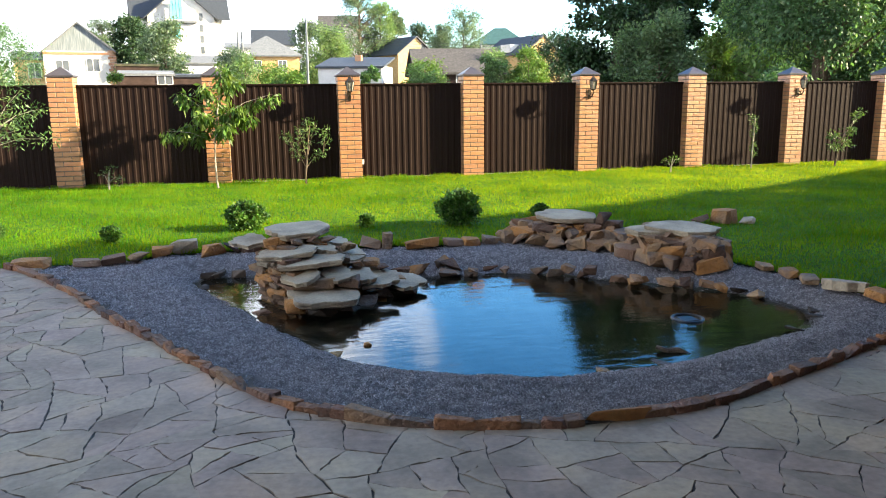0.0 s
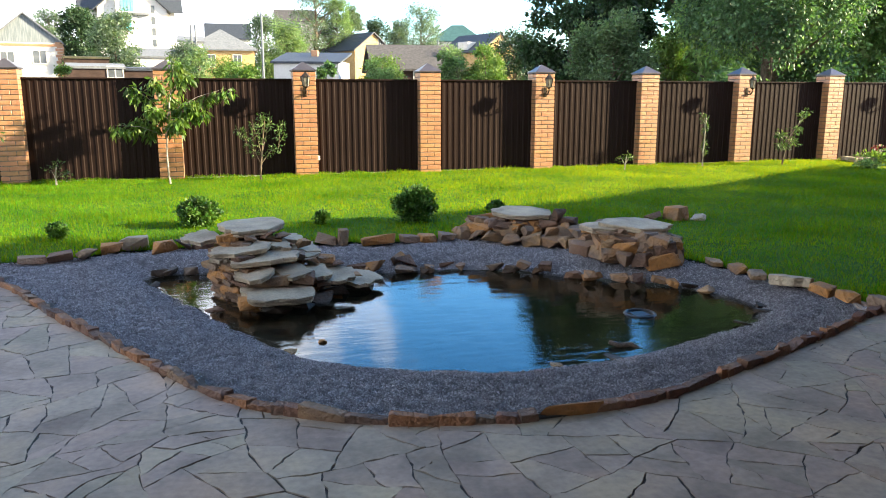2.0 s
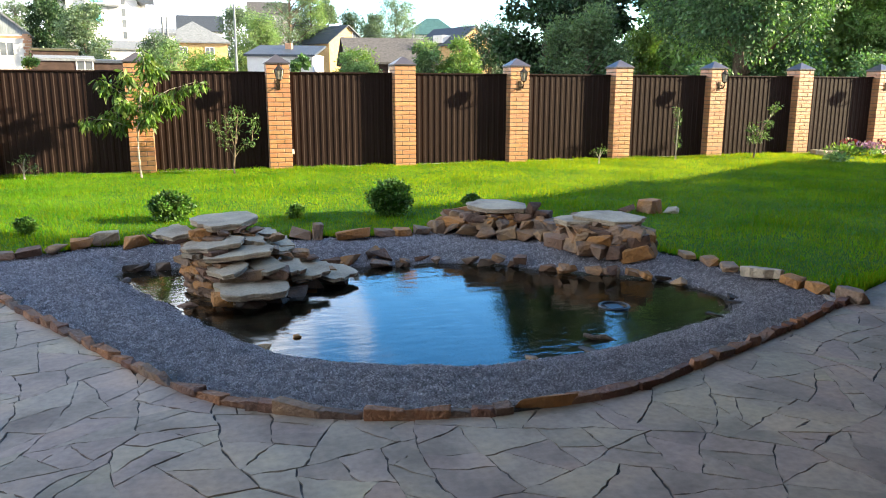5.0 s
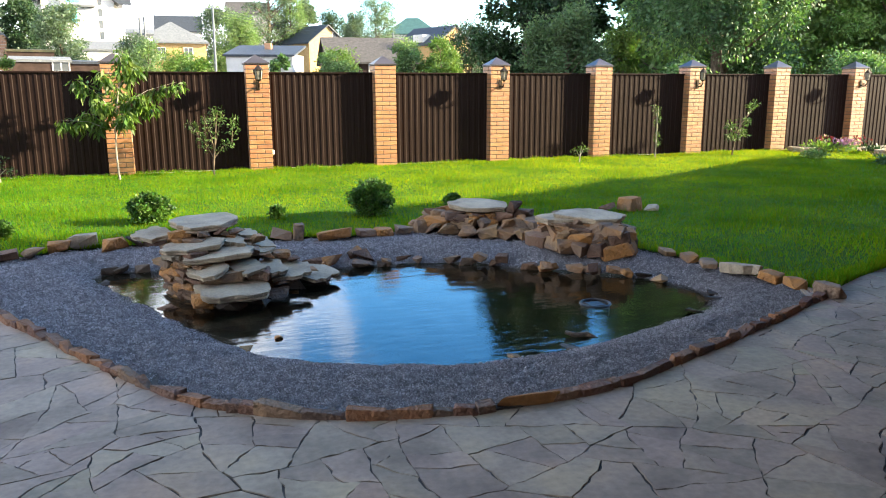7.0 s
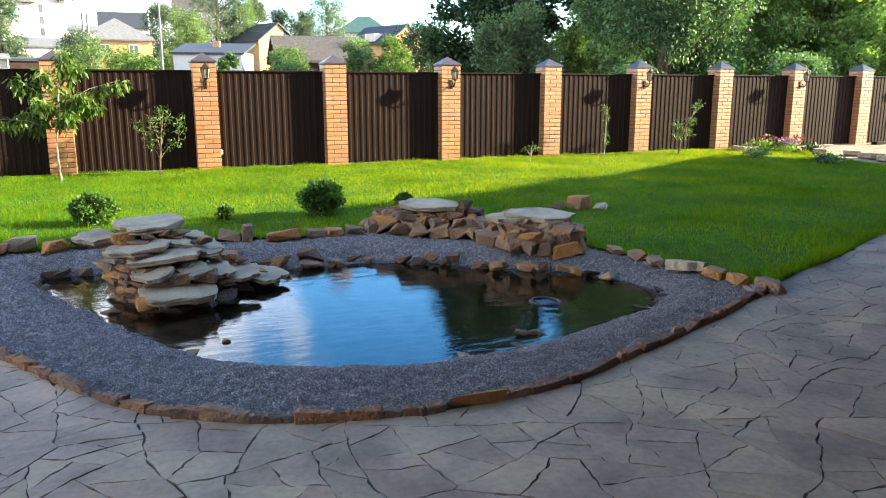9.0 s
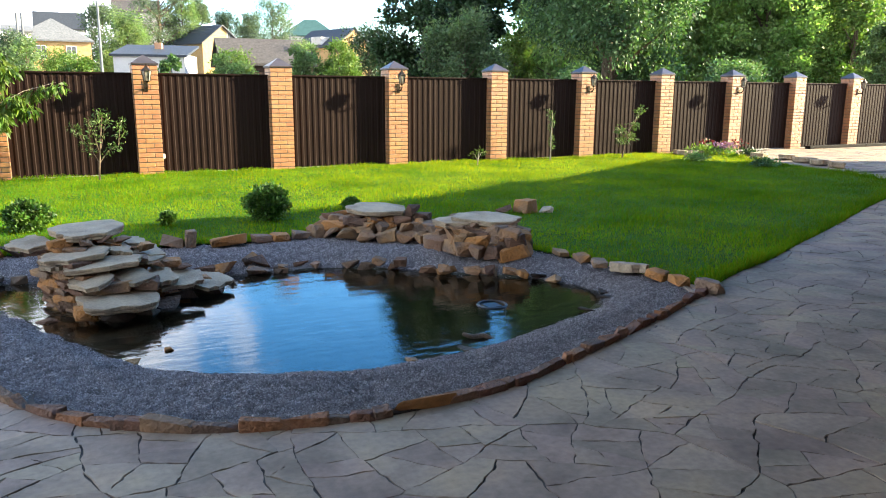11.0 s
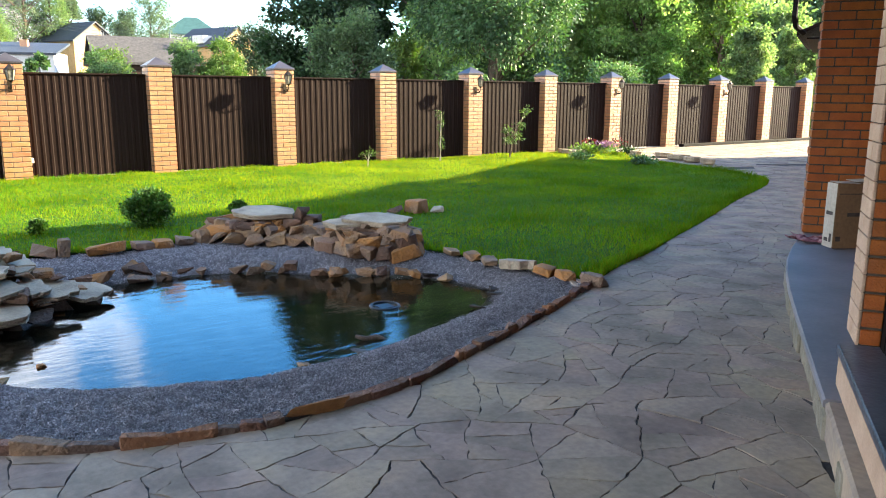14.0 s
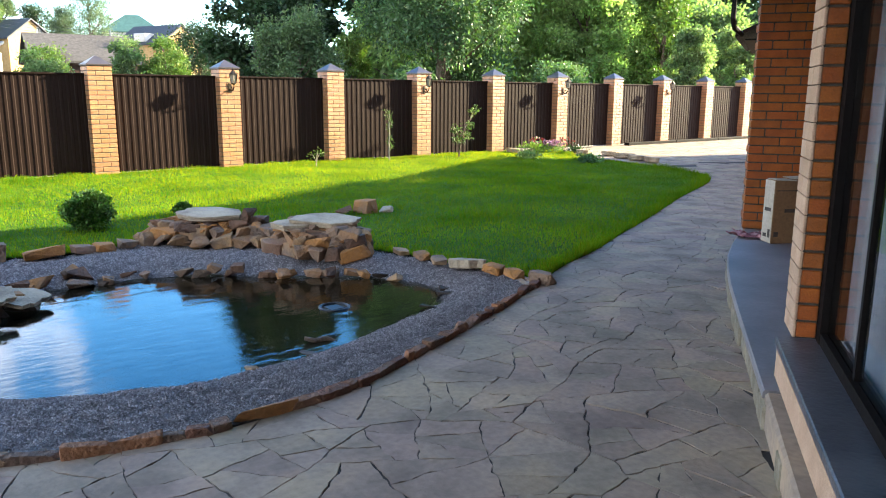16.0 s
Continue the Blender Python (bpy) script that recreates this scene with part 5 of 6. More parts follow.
# ---- fence lanterns ----


def lantern():
    l_ = tagged(root("wall_lantern"), "bronze wall lantern on a scroll bracket of a pillar", "lamp", "lanterns on the pillars")
    bm = bmesh.new()
    tube(bm, [(0, 0, -0.20), (0, -0.05, -0.23), (0, -0.12, -0.22), (0, -0.17, -0.17), (0, -0.165, -0.12)], [0.012, 0.014, 0.014, 0.012, 0.018], 8)
    tube(bm, [(0, -0.05, -0.18), (0.0, -0.09, -0.16), (0.0, -0.10, -0.19), (0.0, -0.07, -0.20)], [0.008, 0.009, 0.008, 0.006], 6)
    part("bracket", bm, l_, material=M_bronze)
    part("wall_plate", boxes([(-0.03, -0.015, -0.27, 0.03, 0.004, -0.10)], 0.006), l_, material=M_bronze)
    bm = bmesh.new()
    for z0, r0, z1, r1 in ((-0.12, 0.03, -0.10, 0.05), (0.05, 0.085, 0.11, 0.03), (0.11, 0.03, 0.13, 0.02), (0.13, 0.008, 0.17, 0.006)):
        tube(bm, [(0, -0.165, z0), (0, -0.165, z1)], [r0, r1], 6)
    for k in range(6):
        a = 2 * math.pi * k / 6
        tube(bm, [(0.05 * math.cos(a), -0.165 + 0.05 * math.sin(a), -0.10), (0.075 * math.cos(a), -0.165 + 0.075 * math.sin(a), 0.05)], [0.005, 0.005], 4)
    part("cage", bm, l_, material=M_bronze)
    bm = bmesh.new()
    tube(bm, [(0, -0.165, -0.098), (0, -0.165, 0.048)], [0.046, 0.069], 6)
    g = part("pane", bm, l_, material=M_frost)
    return l_


M_frost = surface("frosted_lamp_glass", ((0.16, 0.15, 0.12), (0.24, 0.22, 0.18)), scale=20, rough=0.3, bump=0.0)
first = lantern()
first.matrix_basis = pose(2 * PITCH, 0.0, 1.64)
for i in (4, 6, 8, 10):
    copy_thing(first, pose(i * PITCH, 0.0, 1.64))

socket = tagged(part("socket_box", boxes([(-0.02, -0.025, -0.04, 0.02, 0.025, 0.04)], 0.008), None, pose(2 * PITCH + 0.205, 0.05, 0.33), material=M_white), "small white socket box on a pillar side", "socket")
# ---- flower bed by the drive ----
rng = random.Random(61)
M_purple = leafy("purple_petals", (0.12, 0.05, 0.17), (0.26, 0.14, 0.33), 0.3, scale=8)
M_red = leafy("red_petals", (0.10, 0.012, 0.022), (0.20, 0.03, 0.05), 0.2, scale=8)
for x, y, w in ((15.72, -0.32, 0.5), (15.92, -0.5, 0.4), (15.62, -0.52, 0.4), (16.7, -1.6, 0.4), (16.9, -2.2, 0.45), (16.6, -2.8, 0.4), (16.4, -3.3, 0.45), (16.25, -3.8, 0.4), (16.9, -1.1, 0.35)):
    tagged(part("bed_stone", slab_mesh("bed_stone", w * 0.6, w * 0.45, 0.10, int(x * 100 - y * 77), M_grey_slab), None, pose(x, y, 0.13, 2, 3, rng.uniform(0, 90))), "grey flat stone edging the flower bed", "stone", "stones of the flower bed")


def flower_clump(label, x, y, w, h, green, petal, n, seed):
    f = tagged(root("flower_clump", pose(x, y, float(ground_rise(x, y)))), label, "flowers", "flowers in the bed")
    cl = [(0, 0, h * 0.4, w * 0.5, w * 0.5, h * 0.4)]
    part("foliage", quick("foliage", *leaf_cloud(cl, n, 0.07, seed, 0.2, -0.3, 0.5), green), f)
    if petal:
        part("blooms", quick("blooms", *leaf_cloud([(0, 0, h * 0.75, w * 0.45, w * 0.45, h * 0.25)], n, 0.055, seed + 1, 0.3, -0.6, 0.8), petal), f)["kind"] = "stuff"


flower_clump("light green low perennial in the flower bed", 16.1, -0.55, 0.7, 0.25, M_leaf_light, None, 500, 1)
flower_clump("clump of purple flowers in the bed", 16.55, -0.75, 0.55, 0.27, M_leaf_mid, M_purple, 170, 2)
flower_clump("clump of red flowers in the bed", 16.5, -0.25, 0.4, 0.32, M_leaf_mid, M_red, 45, 3)
flower_clump("clump of crimson flowers at the drive", 17.1, -0.6, 0.5, 0.3, M_leaf_dark, M_red, 35, 4)
flower_clump("blue-grey low plant at the lawn edge", 14.8, -1.65, 0.45, 0.17, M_leaf_grey, None, 350, 5)
flower_clump("dark green low plant beside the stones", 15.1, -3.1, 0.5, 0.2, M_leaf_mid, None, 400, 6)
flower_clump("dark green low plant beside the stones", 16.7, -1.3, 0.5, 0.2, M_leaf_dark, None, 300, 7)

# ---- cardboard box and rag on the porch ----
M_card = surface("cardboard", ((0.145, 0.088, 0.042), (0.19, 0.118, 0.058)), scale=3, rough=0.9, bump=0.1)
M_card_pale = surface("pale_printed_cardboard", ((0.30, 0.27, 0.22), (0.36, 0.325, 0.27)), scale=3, rough=0.9, bump=0.05)
M_ink = surface("dark_ink", ((0.03, 0.025, 0.02), (0.05, 0.04, 0.035)), scale=20, rough=0.8, bump=0)
box = tagged(root("cardboard_box", HOUSE @ pose(3.365, -0.286, PORCH_Z, 0, 0, 24)), "tall closed cardboard box standing on the porch", "box")
part("carton", boxes([(0, -0.33, 0, 0.15, 0, 0.535)], 0.006), box, material=M_card)
part("pale_side", boxes([(0.004, 0.0005, 0.004, 0.146, 0.004, 0.531)]), box, None, "pale printed side", M_card_pale)
part("flap", boxes([(-0.012, -0.165, 0.536, 0.155, 0.006, 0.541)], 0.002, pose(0, 0, 0, 2, 0, 0)), box, material=M_card_pale)
part("flap", boxes([(-0.004, -0.335, 0.540, 0.155, -0.17, 0.546)], 0.002, pose(0, 0, 0, -2, 0, 0)), box, material=M_card_pale)
for y0, y1, z0, z1 in ((-0.25, -0.10, 0.265, 0.295), (-0.30, -0.02, 0.445, 0.452), (-0.06, -0.02, 0.06, 0.10)):
    part("print", boxes([(-0.003, y0, z0, -0.001, y1, z1)]), box, None, "dark printed bar", M_ink)
for x0, x1, z0, z1 in ((0.03, 0.12, 0.27, 0.30), (0.02, 0.05, 0.05, 0.12), (0.07, 0.12, 0.05, 0.08)):
    part("print", boxes([(x0, 0.0045, z0, x1, 0.0065, z1)]), box, None, "dark printed bar", M_ink)
M_rag = surface("red_cloth", ((0.12, 0.035, 0.04), (0.25, 0.09, 0.10), (0.35, 0.2, 0.2)), scale=20, rough=0.95, bump=0.3)
r = random.Random(5)
n, v, f = 14, [], []
for j in range(n):
    for i in range(n):
        a, b = i / (n - 1) - 0.5, j / (n - 1) - 0.5
        v.append((a * 0.36 + 0.04 * math.sin(9 * b), b * 0.22 + 0.04 * math.sin(11 * a), 0.006 + 0.035 * abs(math.sin(13 * a + 4 * b) * math.cos(10 * b + 3 * a)) + r.uniform(0, 0.008)))
f = [(j * n + i, j * n + i + 1, (j + 1) * n + i + 1, (j + 1) * n + i) for j in range(n - 1) for i in range(n - 1)]
tagged(part("rag", mesh("rag", v, f, M_rag, True), None, HOUSE @ pose(3.64, -0.16, PORCH_Z + 0.002, 0, 0, 70)), "crumpled dark red rag lying on the porch edge", "cloth")

# ---- village beyond the fence ----
M_roof_dark = surface("dark_roof", ((0.024, 0.030, 0.040), (0.042, 0.048, 0.060)), scale=2, rough=0.6, bump=0.2, stretch=(4, 4, 1))
M_roof_grey = surface("grey_roof_sheets", ((0.10, 0.106, 0.116), (0.165, 0.174, 0.186)), scale=2, rough=0.85, bump=0.3, stretch=(3, 3, 1))
M_roof_green = surface("green_roof", ((0.04, 0.088, 0.082), (0.055, 0.118, 0.108)), scale=2, rough=0.5, bump=0.1)
M_yellow = surface("ochre_brick", ((0.40, 0.255, 0.11), (0.50, 0.335, 0.155)), scale=4, rough=0.9, bump=0.2)
# grey boards, with the gable's bluish shade mixed into their colour
M_boards = surface("weathered_shaded_boards", ((0.105, 0.122, 0.135), (0.20, 0.222, 0.236)), scale=2.5, rough=0.9, bump=0.3, stretch=(6, 6, 0.4))
M_brown_wall = surface("brown_wall", ((0.026, 0.014, 0.010), (0.048, 0.027, 0.020)), scale=3, rough=0.9, bump=0.2)
M_pane_dark = surface("far_window_pane", ((0.05, 0.06, 0.07), (0.10, 0.11, 0.12)), scale=1, rough=0.1, bump=0)
M_teal = surface("turquoise_glazing", ((0.10, 0.42, 0.48), (0.16, 0.52, 0.58)), scale=1, rough=0.25, bump=0)
M_old_roof = surface("brown_grey_roof", ((0.045, 0.042, 0.043), (0.078, 0.072, 0.072)), scale=2, rough=0.85, bump=0.3, stretch=(3, 3, 1))
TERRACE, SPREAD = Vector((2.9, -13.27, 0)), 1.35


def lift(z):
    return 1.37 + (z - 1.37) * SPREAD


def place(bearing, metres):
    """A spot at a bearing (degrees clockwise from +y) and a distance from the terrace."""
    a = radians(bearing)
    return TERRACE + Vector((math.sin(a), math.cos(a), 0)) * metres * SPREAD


def roof_mesh(name, kind, w, d, eave, ridge, over, material, th=0.15):
    x, y = w / 2 + over, d / 2 + over
    drop = over * (ridge - eave) / ((w if kind == "gable_front" else d) / 2) * 0.6
    e = eave - drop
    if kind == "gable_front":
        top = [(-x, -y, e), (0, -y, ridge), (0, y, ridge), (-x, y, e), (x, -y, e), (x, y, e)]
        fs = [(0, 1, 2, 3), (1, 4, 5, 2)]
    elif kind == "gable_side":
        top = [(-x, -y, e), (x, -y, e), (x, 0, ridge), (-x, 0, ridge), (-x, y, e), (x, y, e)]
        fs = [(0, 1, 2, 3), (3, 2, 5, 4)]
    elif kind == "hip":
        k = max(0.05, (w - d) / 2)
        top = [(-x, -y, e), (x, -y, e), (x, y, e), (-x, y, e), (-k, 0, ridge), (k, 0, ridge)]
        fs = [(0, 1, 5, 4), (1, 2, 5), (2, 3, 4, 5), (3, 0, 4)]
    else:
        top = [(-x, -y, eave), (x, -y, e), (x, y, e + ridge - eave), (-x, y, ridge)]
        fs = [(0, 1, 2, 3)]
    n = len(top)
    v = top + [(a, b, c - th) for a, b, c in top]
    edges = {}
    for fc in fs:
        for a, b in zip(fc, fc[1:] + fc[:1]):
            edges[(a, b)] = edges.get((a, b), 0) + 1
    rim = [(a, b) for (a, b) in edges if (b, a) not in edges]
    return mesh(name, v, fs + [tuple(n + q for q in reversed(fc)) for fc in fs] + [(b, a, a + n, b + n) for a, b in rim], material)


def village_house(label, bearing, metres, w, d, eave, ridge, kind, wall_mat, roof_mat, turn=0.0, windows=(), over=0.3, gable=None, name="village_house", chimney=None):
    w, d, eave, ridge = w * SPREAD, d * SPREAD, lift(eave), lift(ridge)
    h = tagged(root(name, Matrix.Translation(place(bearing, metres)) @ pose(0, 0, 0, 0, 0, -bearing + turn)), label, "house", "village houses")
    v = [(-w / 2, -d / 2, 0), (w / 2, -d / 2, 0), (w / 2, d / 2, 0), (-w / 2, d / 2, 0), (-w / 2, -d / 2, eave), (w / 2, -d / 2, eave), (w / 2, d / 2, eave), (-w / 2, d / 2, eave)]
    part("wall", mesh("wall", v, [(0, 1, 5, 4), (1, 2, 6, 5), (2, 3, 7, 6), (3, 0, 4, 7), (4, 5, 6, 7)], wall_mat), h)
    if kind == "gable_front":
        gv = [(-w / 2, -d / 2, eave), (w / 2, -d / 2, eave), (0, -d / 2, ridge - 0.1), (-w / 2, d / 2, eave), (w / 2, d / 2, eave), (0, d / 2, ridge - 0.1)]
        for tri in ((0, 1, 2), (4, 3, 5)):
            part("gable", mesh("gable", [gv[q] for q in tri], [(0, 1, 2)], gable or wall_mat), h)
    if kind == "gable_side":
        gv = [(-w / 2, -d / 2, eave), (-w / 2, d / 2, eave), (-w / 2, 0, ridge - 0.1), (w / 2, -d / 2, eave), (w / 2, d / 2, eave), (w / 2, 0, ridge - 0.1)]
        for tri in ((1, 0, 2), (3, 4, 5)):
            part("gable", mesh("gable", [gv[q] for q in tri], [(0, 1, 2)], gable or wall_mat), h)
    part("roof", roof_mesh("roof", kind, w, d, eave, ridge, over, roof_mat), h)
    for x, z, ww, hh, *mt in windows:
        x, z, ww, hh = x * SPREAD, lift(z), ww * SPREAD, hh * SPREAD
        y = -d / 2
        win = part("window", boxes([(x - ww / 2 - 0.07, y - 0.05, z - hh / 2 - 0.07, x - ww / 2, y + 0.02, z + hh / 2 + 0.07), (x + ww / 2, y - 0.05, z - hh / 2 - 0.07, x + ww / 2 + 0.07, y + 0.02, z + hh / 2 + 0.07),
                                    (x - ww / 2, y - 0.05, z + hh / 2, x + ww / 2, y + 0.02, z + hh / 2 + 0.07), (x - ww / 2, y - 0.07, z - hh / 2 - 0.07, x + ww / 2, y + 0.02, z - hh / 2), (x - 0.03, y - 0.04, z - hh / 2, x + 0.03, y + 0.02, z + hh / 2)]), h, None, "white window frame", M_white)
        part("pane", boxes([(x - ww / 2, y - 0.025, z - hh / 2, x + ww / 2, y - 0.005, z + hh / 2)]), win, material=mt[0] if mt else M_pane_dark)
    if chimney:
        x, y, z0, z1, s = chimney
        part("chimney", boxes([(x - s, y - s, lift(z0), x + s, y + s, lift(z1))], 0.03), h, material=M_brick)
    return h


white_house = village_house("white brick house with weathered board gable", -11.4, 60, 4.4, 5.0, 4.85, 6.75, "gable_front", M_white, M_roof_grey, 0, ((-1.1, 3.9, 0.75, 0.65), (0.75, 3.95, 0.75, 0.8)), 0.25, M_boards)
village_house("orange brick annex with a sheet roof", -14.35, 60.5, 2.0, 4.0, 4.4, 5.1, "shed", M_yellow, M_roof_grey, 0, ((0.2, 3.6, 0.7, 0.9),), 0.2)
for k in range(14):
    part("quoin", boxes([((1.80 - 0.1 * (k % 2)) * SPREAD, -2.5 * SPREAD - 0.04, 2.4 + 0.27 * k, 2.2 * SPREAD + 0.03, -2.5 * SPREAD + 0.1, 2.65 + 0.27 * k)]), white_house, material=M_brick)
part("brick_band", boxes([(-2.2 * SPREAD, -2.5 * SPREAD - 0.05, lift(4.62), 2.2 * SPREAD, -2.5 * SPREAD + 0.05, lift(4.78))]), white_house, material=M_brick)
tall = village_house("tall white gabled house with dark roof and turquoise glazing", -5.0, 85, 6.2, 7.0, 9.7, 12.5, "gable_front", M_white, M_roof_dark, 4, (), 0.55)
bx0, by0 = SPREAD, -3.5 * SPREAD
part("wall", boxes([(-4.1 * bx0, by0 + 1.6, 0, 4.0 * bx0, 3.5 * bx0, lift(9.8))]), tall, None, "white side wings", M_white)
wing_roof = part("roof", roof_mesh("roof", "gable_side", 8.6 * bx0, 6.2 * bx0, lift(10.0), lift(14.2), 0.6, M_roof_dark), tall, pose(0, 1.1, 0), "wide dark sheet-metal main roof")
bay = part("bay", boxes([(-1.5 * bx0, by0 - 0.7, 0, 1.3 * bx0, by0 + 0.5, lift(10.4))]), tall, None, "white bay with tall glazing", M_white)
part("glazing", boxes([(-1.05 * bx0, by0 - 0.76, lift(9.4), 0.1 * bx0, by0 - 0.7, lift(11.3))]), bay, None, "turquoise glazing strip", M_teal)
part("glazing", boxes([(-1.1 * bx0, by0 - 0.76, lift(7.6), -0.2 * bx0, by0 - 0.7, lift(9.0))]), bay, None, "turquoise glazing strip", M_teal)
for k in range(4):
    part("glazing_bar", boxes([(-1.05 * bx0 + 0.4 * k, by0 - 0.8, lift(9.4), -1.05 * bx0 + 0.4 * k + 0.05, by0 - 0.76, lift(11.3))]), bay, material=M_roof_grey)
for k in range(4):
    part("pane", boxes([(1.65 * bx0, by0 - 0.03, lift(6.2 + 1.05 * k), 2.0 * bx0, by0 + 0.01, lift(6.9 + 1.05 * k))]), tall, material=M_pane_dark)
part("ledge", boxes([(-1.2 * bx0, by0 - 1.2, lift(9.05), 1.4 * bx0, by0 - 0.7, lift(9.25))]), bay, material=M_roof_grey)
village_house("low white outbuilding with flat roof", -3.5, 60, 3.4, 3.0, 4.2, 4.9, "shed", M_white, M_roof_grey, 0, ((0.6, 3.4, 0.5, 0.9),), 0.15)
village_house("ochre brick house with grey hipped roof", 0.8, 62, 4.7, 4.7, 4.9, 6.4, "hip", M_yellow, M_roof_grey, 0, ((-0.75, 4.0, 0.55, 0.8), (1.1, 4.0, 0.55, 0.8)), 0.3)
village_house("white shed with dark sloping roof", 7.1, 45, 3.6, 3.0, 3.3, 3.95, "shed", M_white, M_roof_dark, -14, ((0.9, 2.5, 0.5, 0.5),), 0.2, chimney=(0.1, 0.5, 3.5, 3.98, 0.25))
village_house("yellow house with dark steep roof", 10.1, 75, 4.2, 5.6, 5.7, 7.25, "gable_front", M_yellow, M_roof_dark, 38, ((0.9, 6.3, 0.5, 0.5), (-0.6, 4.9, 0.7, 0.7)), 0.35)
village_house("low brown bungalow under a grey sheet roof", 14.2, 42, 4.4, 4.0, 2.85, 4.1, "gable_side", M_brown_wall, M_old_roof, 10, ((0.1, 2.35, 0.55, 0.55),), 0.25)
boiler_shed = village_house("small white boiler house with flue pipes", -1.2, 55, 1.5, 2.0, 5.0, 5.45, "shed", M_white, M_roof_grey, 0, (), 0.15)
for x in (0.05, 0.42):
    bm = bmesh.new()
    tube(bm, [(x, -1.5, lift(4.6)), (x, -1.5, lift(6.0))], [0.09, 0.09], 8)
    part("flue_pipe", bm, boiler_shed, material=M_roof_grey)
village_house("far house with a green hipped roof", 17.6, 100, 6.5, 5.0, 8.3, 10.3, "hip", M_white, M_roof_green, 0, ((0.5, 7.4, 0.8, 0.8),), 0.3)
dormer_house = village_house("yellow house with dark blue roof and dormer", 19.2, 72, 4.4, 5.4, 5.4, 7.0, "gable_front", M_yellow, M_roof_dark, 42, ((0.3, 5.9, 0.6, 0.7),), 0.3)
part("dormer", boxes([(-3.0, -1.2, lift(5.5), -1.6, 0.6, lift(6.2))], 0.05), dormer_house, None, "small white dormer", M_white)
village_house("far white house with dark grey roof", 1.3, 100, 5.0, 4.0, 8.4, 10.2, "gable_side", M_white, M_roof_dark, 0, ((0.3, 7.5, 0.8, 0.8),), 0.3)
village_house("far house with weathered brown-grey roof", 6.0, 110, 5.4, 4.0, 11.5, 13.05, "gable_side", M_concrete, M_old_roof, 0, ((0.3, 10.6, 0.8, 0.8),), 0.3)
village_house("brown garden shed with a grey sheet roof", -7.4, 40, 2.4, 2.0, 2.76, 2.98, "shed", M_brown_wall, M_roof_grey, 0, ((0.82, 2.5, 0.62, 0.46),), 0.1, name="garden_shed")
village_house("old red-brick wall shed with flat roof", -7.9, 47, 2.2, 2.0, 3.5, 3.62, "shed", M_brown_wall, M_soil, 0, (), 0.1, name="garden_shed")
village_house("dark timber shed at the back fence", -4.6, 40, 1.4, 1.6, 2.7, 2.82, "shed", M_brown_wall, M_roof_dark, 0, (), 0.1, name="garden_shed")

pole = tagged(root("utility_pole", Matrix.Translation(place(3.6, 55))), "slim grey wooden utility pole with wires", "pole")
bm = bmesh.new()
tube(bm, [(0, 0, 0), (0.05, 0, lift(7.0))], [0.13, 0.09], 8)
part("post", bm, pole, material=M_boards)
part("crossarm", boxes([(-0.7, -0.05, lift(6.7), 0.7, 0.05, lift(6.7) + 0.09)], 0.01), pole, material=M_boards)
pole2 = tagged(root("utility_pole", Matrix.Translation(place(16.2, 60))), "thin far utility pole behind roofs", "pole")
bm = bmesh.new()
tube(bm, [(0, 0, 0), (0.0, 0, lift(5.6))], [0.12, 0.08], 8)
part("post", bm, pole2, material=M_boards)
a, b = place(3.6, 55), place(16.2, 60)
for k in range(3):
    bm = bmesh.new()
    pts = []
    for i in range(13):
        s = i / 12
        p = a.lerp(b, s)
        pts.append((p.x, p.y, lift(6.75) + (lift(5.5) - lift(6.75)) * s - 0.5 * math.sin(math.pi * s) - 0.28 * k))
    tube(bm, pts, [0.012] * 13, 4)
    tagged(part("overhead_wire", bm, material=M_roof_dark), "thin dark overhead wire between poles", "wire", "overhead wires")

CONIFER, LEAFY, BEHIND, BIRCH = "dark conifer beside the village houses", "leafy tree among the village houses", "hazy tree behind the village roofs", "tall airy birch among the houses"
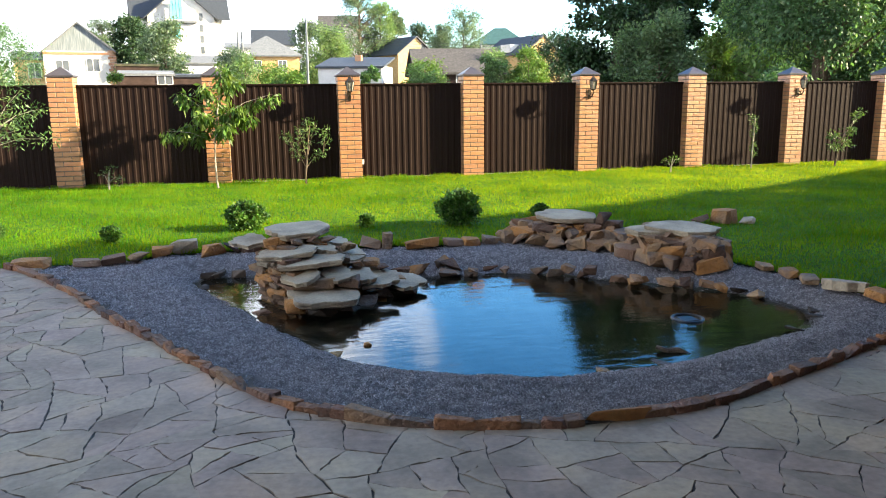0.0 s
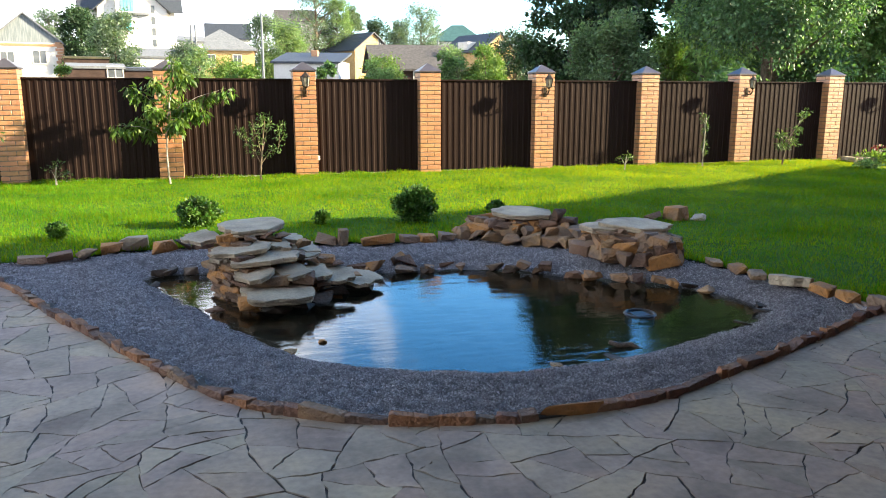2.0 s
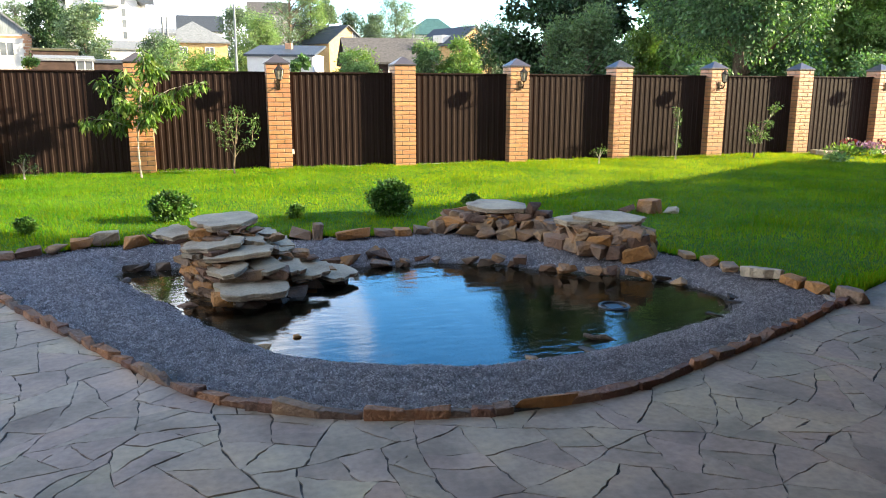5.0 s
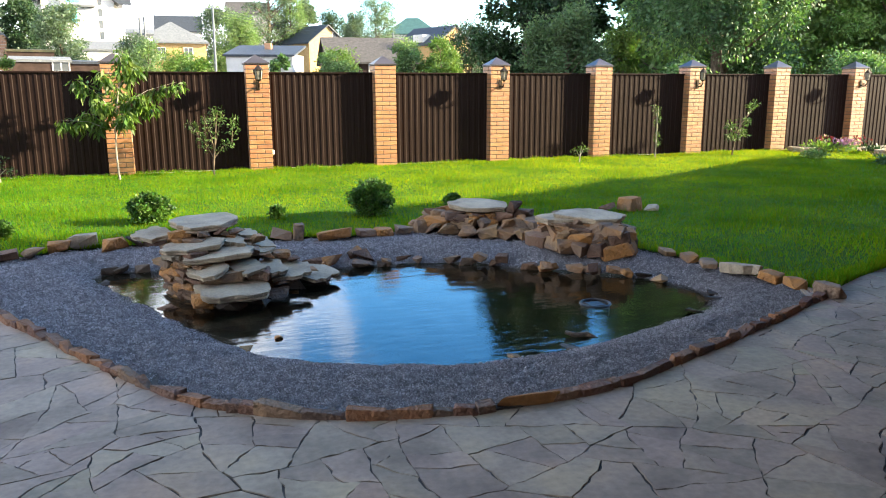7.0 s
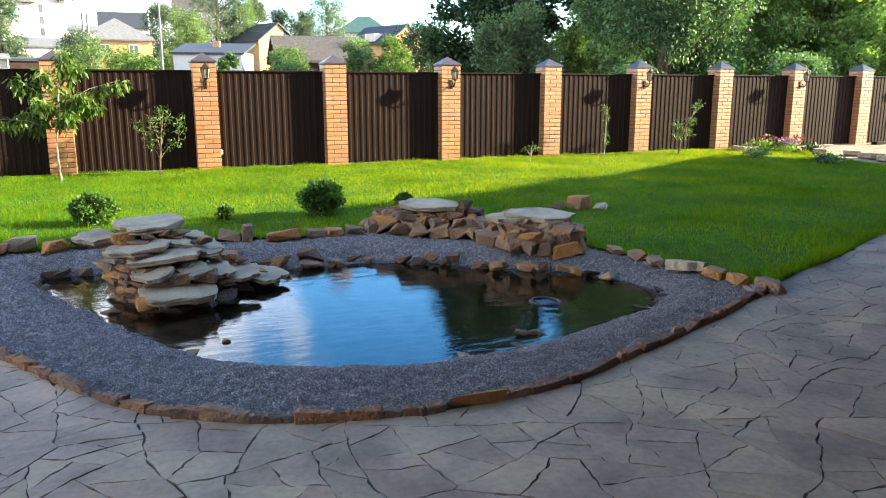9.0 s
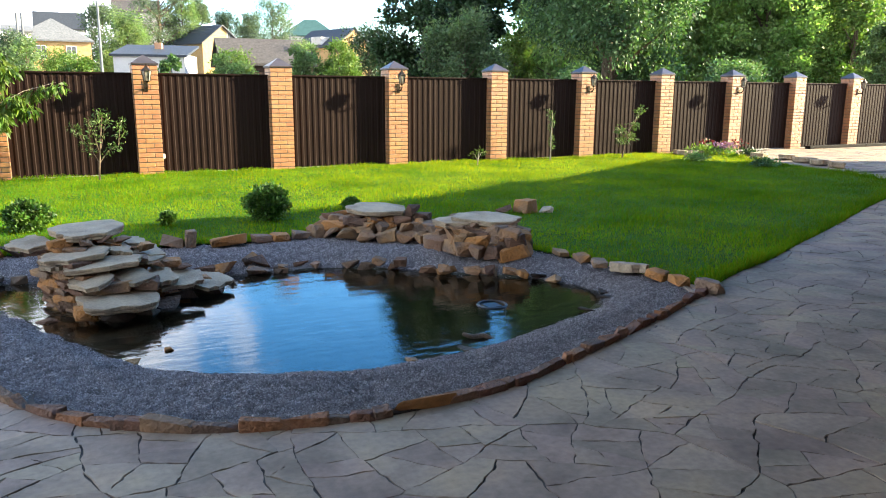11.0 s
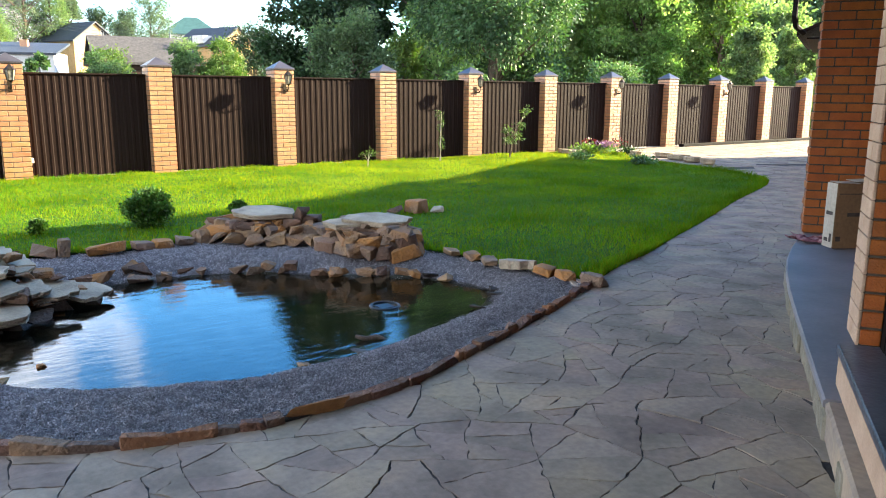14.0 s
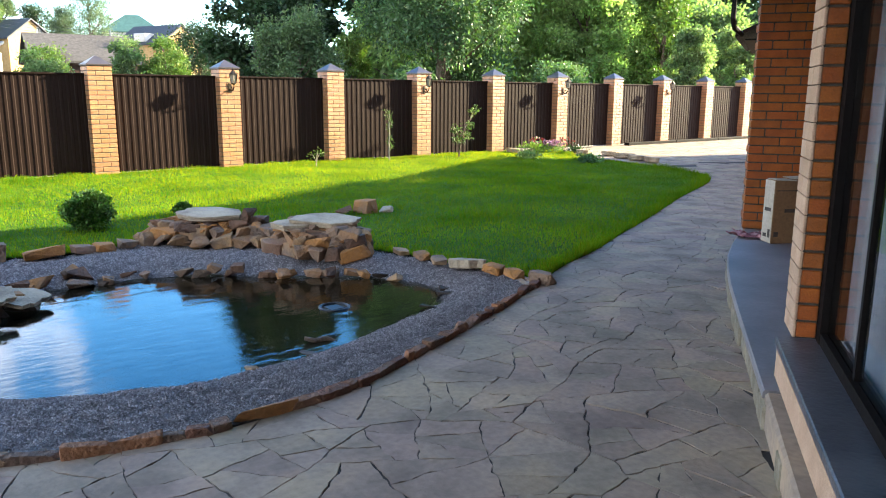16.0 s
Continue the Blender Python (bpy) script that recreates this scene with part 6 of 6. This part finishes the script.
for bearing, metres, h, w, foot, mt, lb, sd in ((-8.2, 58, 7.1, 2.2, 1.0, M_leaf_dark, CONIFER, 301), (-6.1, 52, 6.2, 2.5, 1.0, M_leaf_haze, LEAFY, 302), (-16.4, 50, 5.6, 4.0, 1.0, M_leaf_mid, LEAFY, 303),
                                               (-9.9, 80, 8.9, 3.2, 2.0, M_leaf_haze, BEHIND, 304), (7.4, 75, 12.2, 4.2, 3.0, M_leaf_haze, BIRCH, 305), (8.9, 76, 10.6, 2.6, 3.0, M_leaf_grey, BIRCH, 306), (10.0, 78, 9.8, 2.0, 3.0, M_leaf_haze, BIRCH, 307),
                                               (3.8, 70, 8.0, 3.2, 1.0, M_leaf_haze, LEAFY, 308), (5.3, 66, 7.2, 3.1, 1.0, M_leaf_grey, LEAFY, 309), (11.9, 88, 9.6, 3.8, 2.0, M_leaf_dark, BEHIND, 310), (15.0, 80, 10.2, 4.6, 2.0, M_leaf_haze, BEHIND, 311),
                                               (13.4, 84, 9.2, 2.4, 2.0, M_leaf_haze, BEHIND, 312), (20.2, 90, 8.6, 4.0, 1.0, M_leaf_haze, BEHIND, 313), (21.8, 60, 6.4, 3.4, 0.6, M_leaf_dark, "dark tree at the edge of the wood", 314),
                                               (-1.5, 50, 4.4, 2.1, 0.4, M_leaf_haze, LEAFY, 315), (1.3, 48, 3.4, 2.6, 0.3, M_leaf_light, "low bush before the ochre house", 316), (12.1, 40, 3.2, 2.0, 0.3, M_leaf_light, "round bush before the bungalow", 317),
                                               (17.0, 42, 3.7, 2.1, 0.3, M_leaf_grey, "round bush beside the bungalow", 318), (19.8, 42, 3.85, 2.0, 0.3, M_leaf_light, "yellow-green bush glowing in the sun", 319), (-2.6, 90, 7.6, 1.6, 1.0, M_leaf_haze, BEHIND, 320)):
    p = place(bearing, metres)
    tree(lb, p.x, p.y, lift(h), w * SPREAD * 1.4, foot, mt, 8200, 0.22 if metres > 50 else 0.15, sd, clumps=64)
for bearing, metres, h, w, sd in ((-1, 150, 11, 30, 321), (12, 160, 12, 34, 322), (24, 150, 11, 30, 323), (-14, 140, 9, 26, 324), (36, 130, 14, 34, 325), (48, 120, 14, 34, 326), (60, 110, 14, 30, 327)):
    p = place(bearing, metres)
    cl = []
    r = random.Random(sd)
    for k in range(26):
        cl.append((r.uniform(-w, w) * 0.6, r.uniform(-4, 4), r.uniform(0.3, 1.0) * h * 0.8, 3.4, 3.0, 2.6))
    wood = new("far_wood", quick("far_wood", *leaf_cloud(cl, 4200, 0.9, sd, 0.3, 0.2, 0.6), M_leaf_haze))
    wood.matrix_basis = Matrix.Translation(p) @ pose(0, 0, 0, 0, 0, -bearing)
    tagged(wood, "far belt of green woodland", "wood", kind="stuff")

# ---- paving, last ----


def stone_cells(x0, x1, y0, y1, pitch, rng_, merge=0.2):
    """Convex cells round scattered seeds: the outlines of broken flags."""
    nx, ny = int((x1 - x0) / pitch) + 3, int((y1 - y0) / pitch) + 3
    grid = {}
    for i in range(-1, nx):
        for j in range(-1, ny):
            if rng_.random() > merge:
                grid[i, j] = (x0 + (i + 0.5 + rng_.uniform(-0.48, 0.48)) * pitch, y0 + (j + 0.5 + rng_.uniform(-0.48, 0.48)) * pitch)
    out = []
    for (i, j), (sx, sy) in grid.items():
        if not (x0 <= sx <= x1 and y0 <= sy <= y1):
            continue
        near = [grid[i + a, j + b] for a in range(-3, 4) for b in range(-3, 4) if (a or b) and (i + a, j + b) in grid]
        near.sort(key=lambda q: (q[0] - sx) ** 2 + (q[1] - sy) ** 2)
        r = 2.2 * pitch
        poly = [(sx - r, sy - r), (sx + r, sy - r), (sx + r, sy + r), (sx - r, sy + r)]
        for ox, oy in near[:18]:
            mx, my, dx, dy = (sx + ox) / 2, (sy + oy) / 2, ox - sx, oy - sy
            side = [(px - mx) * dx + (py - my) * dy for px, py in poly]
            if max(side) <= 0:
                continue
            cut = []
            for k in range(len(poly)):
                p, q, a, b = poly[k], poly[k - 1], side[k], side[k - 1]
                if a * b < 0:
                    s = b / (b - a)
                    cut.append((q[0] + (p[0] - q[0]) * s, q[1] + (p[1] - q[1]) * s))
                if a <= 0:
                    cut.append(p)
            poly = cut
        if len(poly) > 2:
            out.append(np.array(poly))
    return out


def split(poly, rng_, out, limit):
    """Cuts a convex polygon again and again across its longer way."""
    p = np.array(poly)
    area = 0.5 * abs(np.dot(p[:, 0], np.roll(p[:, 1], -1)) - np.dot(p[:, 1], np.roll(p[:, 0], -1)))
    if area < limit * rng_.uniform(0.45, 1.9):
        out.append(p)
        return
    c = p.mean(0)
    u_, s_, vt = np.linalg.svd(p - c)
    ang = math.atan2(vt[0, 1], vt[0, 0]) + math.pi / 2 + rng_.uniform(-0.8, 0.8)
    o = c + vt[0] * s_[0] * rng_.uniform(-0.18, 0.18)
    nrm = np.array([-math.sin(ang), math.cos(ang)])
    sides = (p - o) @ nrm
    a, b = [], []
    for i in range(len(p)):
        j = (i + 1) % len(p)
        (a if sides[i] >= 0 else b).append(p[i])
        if sides[i] * sides[j] < 0:
            q = p[i] + (p[j] - p[i]) * sides[i] / (sides[i] - sides[j])
            a.append(q)
            b.append(q)
    if len(a) < 3 or len(b) < 3:
        out.append(p)
        return
    split(a, rng_, out, limit)
    split(b, rng_, out, limit)


def sway(q):
    """Bends the long cuts, so that no joint runs straight for metres."""
    a = noise.noise_vector(Vector((q[0] * 0.9, q[1] * 0.9, 3.0))) * 0.16 + noise.noise_vector(Vector((q[0] * 3.1, q[1] * 3.1, 8.0))) * 0.035 + noise.noise_vector(Vector((q[0] * 12.0, q[1] * 12.0, 5.0))) * 0.013 + noise.noise_vector(Vector((q[0] * 37.0, q[1] * 37.0, 1.0))) * 0.0045
    return q + np.array([a.x, a.y])


def flag_mesh_data(p, rng_, keep_out):
    """A flag with a slightly ragged outline, kept clear of bed, lawn and house; None where nothing is left."""
    c = sway(p.mean(0))
    pts = []
    for i in range(len(p)):
        a, b = p[i], p[(i + 1) % len(p)]
        k = max(1, int(np.hypot(*(b - a)) / 0.032))
        for s in range(k):
            q = a + (b - a) * s / k
            pts.append(sway(q) + (np.array([rng_.uniform(-1, 1), rng_.uniform(-1, 1)]) * 0.0048 if s else 0))
    pts = np.array(pts)
    gap = rng_.uniform(0.0008, 0.0040)
    d = c - pts
    pts = pts + d / (np.linalg.norm(d, axis=1, keepdims=True) + 1e-9) * gap * 1.3
    moved = 0
    for poly in keep_out:
        ins = inside(poly, pts[:, 0], pts[:, 1])
        if ins.all():
            return None
        if ins.any():
            _, bx, by = nearest(poly, pts[:, 0], pts[:, 1])
            pts[ins, 0], pts[ins, 1] = bx[ins], by[ins]
            moved += 1
    area = 0.5 * (np.dot(pts[:, 0], np.roll(pts[:, 1], -1)) - np.dot(pts[:, 1], np.roll(pts[:, 0], -1)))
    if abs(area) < 0.0025:
        return None
    if area < 0:
        pts = pts[::-1]
    c = pts.mean(0)
    inn = pts + (c - pts) * 0.005
    n = len(pts)
    z = rng_.uniform(-0.002, 0.002)
    tx, ty = rng_.uniform(-0.006, 0.006), rng_.uniform(-0.006, 0.006)
    top = [(x - c[0], y - c[1], z + tx * (x - c[0]) + ty * (y - c[1])) for x, y in inn]
    rim = [(x - c[0], y - c[1], z - 0.0009 + tx * (x - c[0]) + ty * (y - c[1])) for x, y in pts]
    low = [(x - c[0], y - c[1], -0.035) for x, y in pts]
    f = [tuple(2 * n + k for k in range(n))]
    for q in range(2):
        f += [(q * n + k, q * n + (k + 1) % n, (q + 1) * n + (k + 1) % n, (q + 1) * n + k) for k in range(n)]
    return c, low + rim + top, f


paving = tagged(root("paving"), "grey irregular sandstone crazy paving of terrace and drive", "paving", kind="structure")
prng = random.Random(71)
cells = []
for x0, x1, y0, y1, limit in ((-7, 17.0, -14.6, -4.6, 0.048), (14.0, 30, -4.6, 0.35, 0.09), (17.0, 30, -14.6, -4.6, 0.16)):
    for rough_cell in stone_cells(x0, x1, y0, y1, 0.72, prng):
        split(rough_cell, prng, cells, limit)
house_foot = [tuple((HOUSE @ Vector((a, b, 0)))[:2]) for a, b in [(-9, 0.115)] + [(u, v - 0.01) for u, v in PORCH_EDGE] + [(4.12, -1.0), (6, -9), (-9, -9)]]
wing_foot = [(9.9, -9.75), (21.0, -4.0), (23.5, -9.0), (12.5, -14.5)]
flags = []
for p in cells:
    got = flag_mesh_data(p, prng, (BED, LAWN, house_foot, wing_foot))
    if got:
        flags.append(got)
flags.sort(key=lambda g_: (g_[0][0] - 4.9) ** 2 + 1.4 * (g_[0][1] + 10.6) ** 2)
for c, v, f in flags[:300]:
    part("flagstone", mesh("flagstone", v, f, M_flag), paving, pose(c[0], c[1], float(ground_rise(c[0], c[1]))))
fv, ff = [], []
for c, v, f in flags[300:]:
    k = len(fv)
    z = float(ground_rise(c[0], c[1]))
    fv += [(x + c[0], y + c[1], q + z) for x, y, q in v]
    ff += [tuple(k + q for q in fc) for fc in f]
rest = part("flagstone_field", mesh("flagstone_field", fv, ff, M_flag_far), paving)
rest["kind"] = "stuff"
bx, by = np.meshgrid(np.linspace(-8, 31, 160), np.linspace(-15, 0.3, 64))
bz = ground_rise(bx, by) - 0.0060
ids = np.arange(bx.size).reshape(bx.shape)
q = np.stack([ids[:-1, :-1], ids[:-1, 1:], ids[1:, 1:], ids[1:, :-1]], -1).reshape(-1, 4)
cx_, cy_ = bx.ravel()[q].mean(1), by.ravel()[q].mean(1)
q = q[~(inside(BED, cx_, cy_) | inside(LAWN, cx_, cy_))]
part("mortar_bed", quick("mortar_bed", np.stack([bx, by, bz], -1).reshape(-1, 3), q, M_joint), paving)
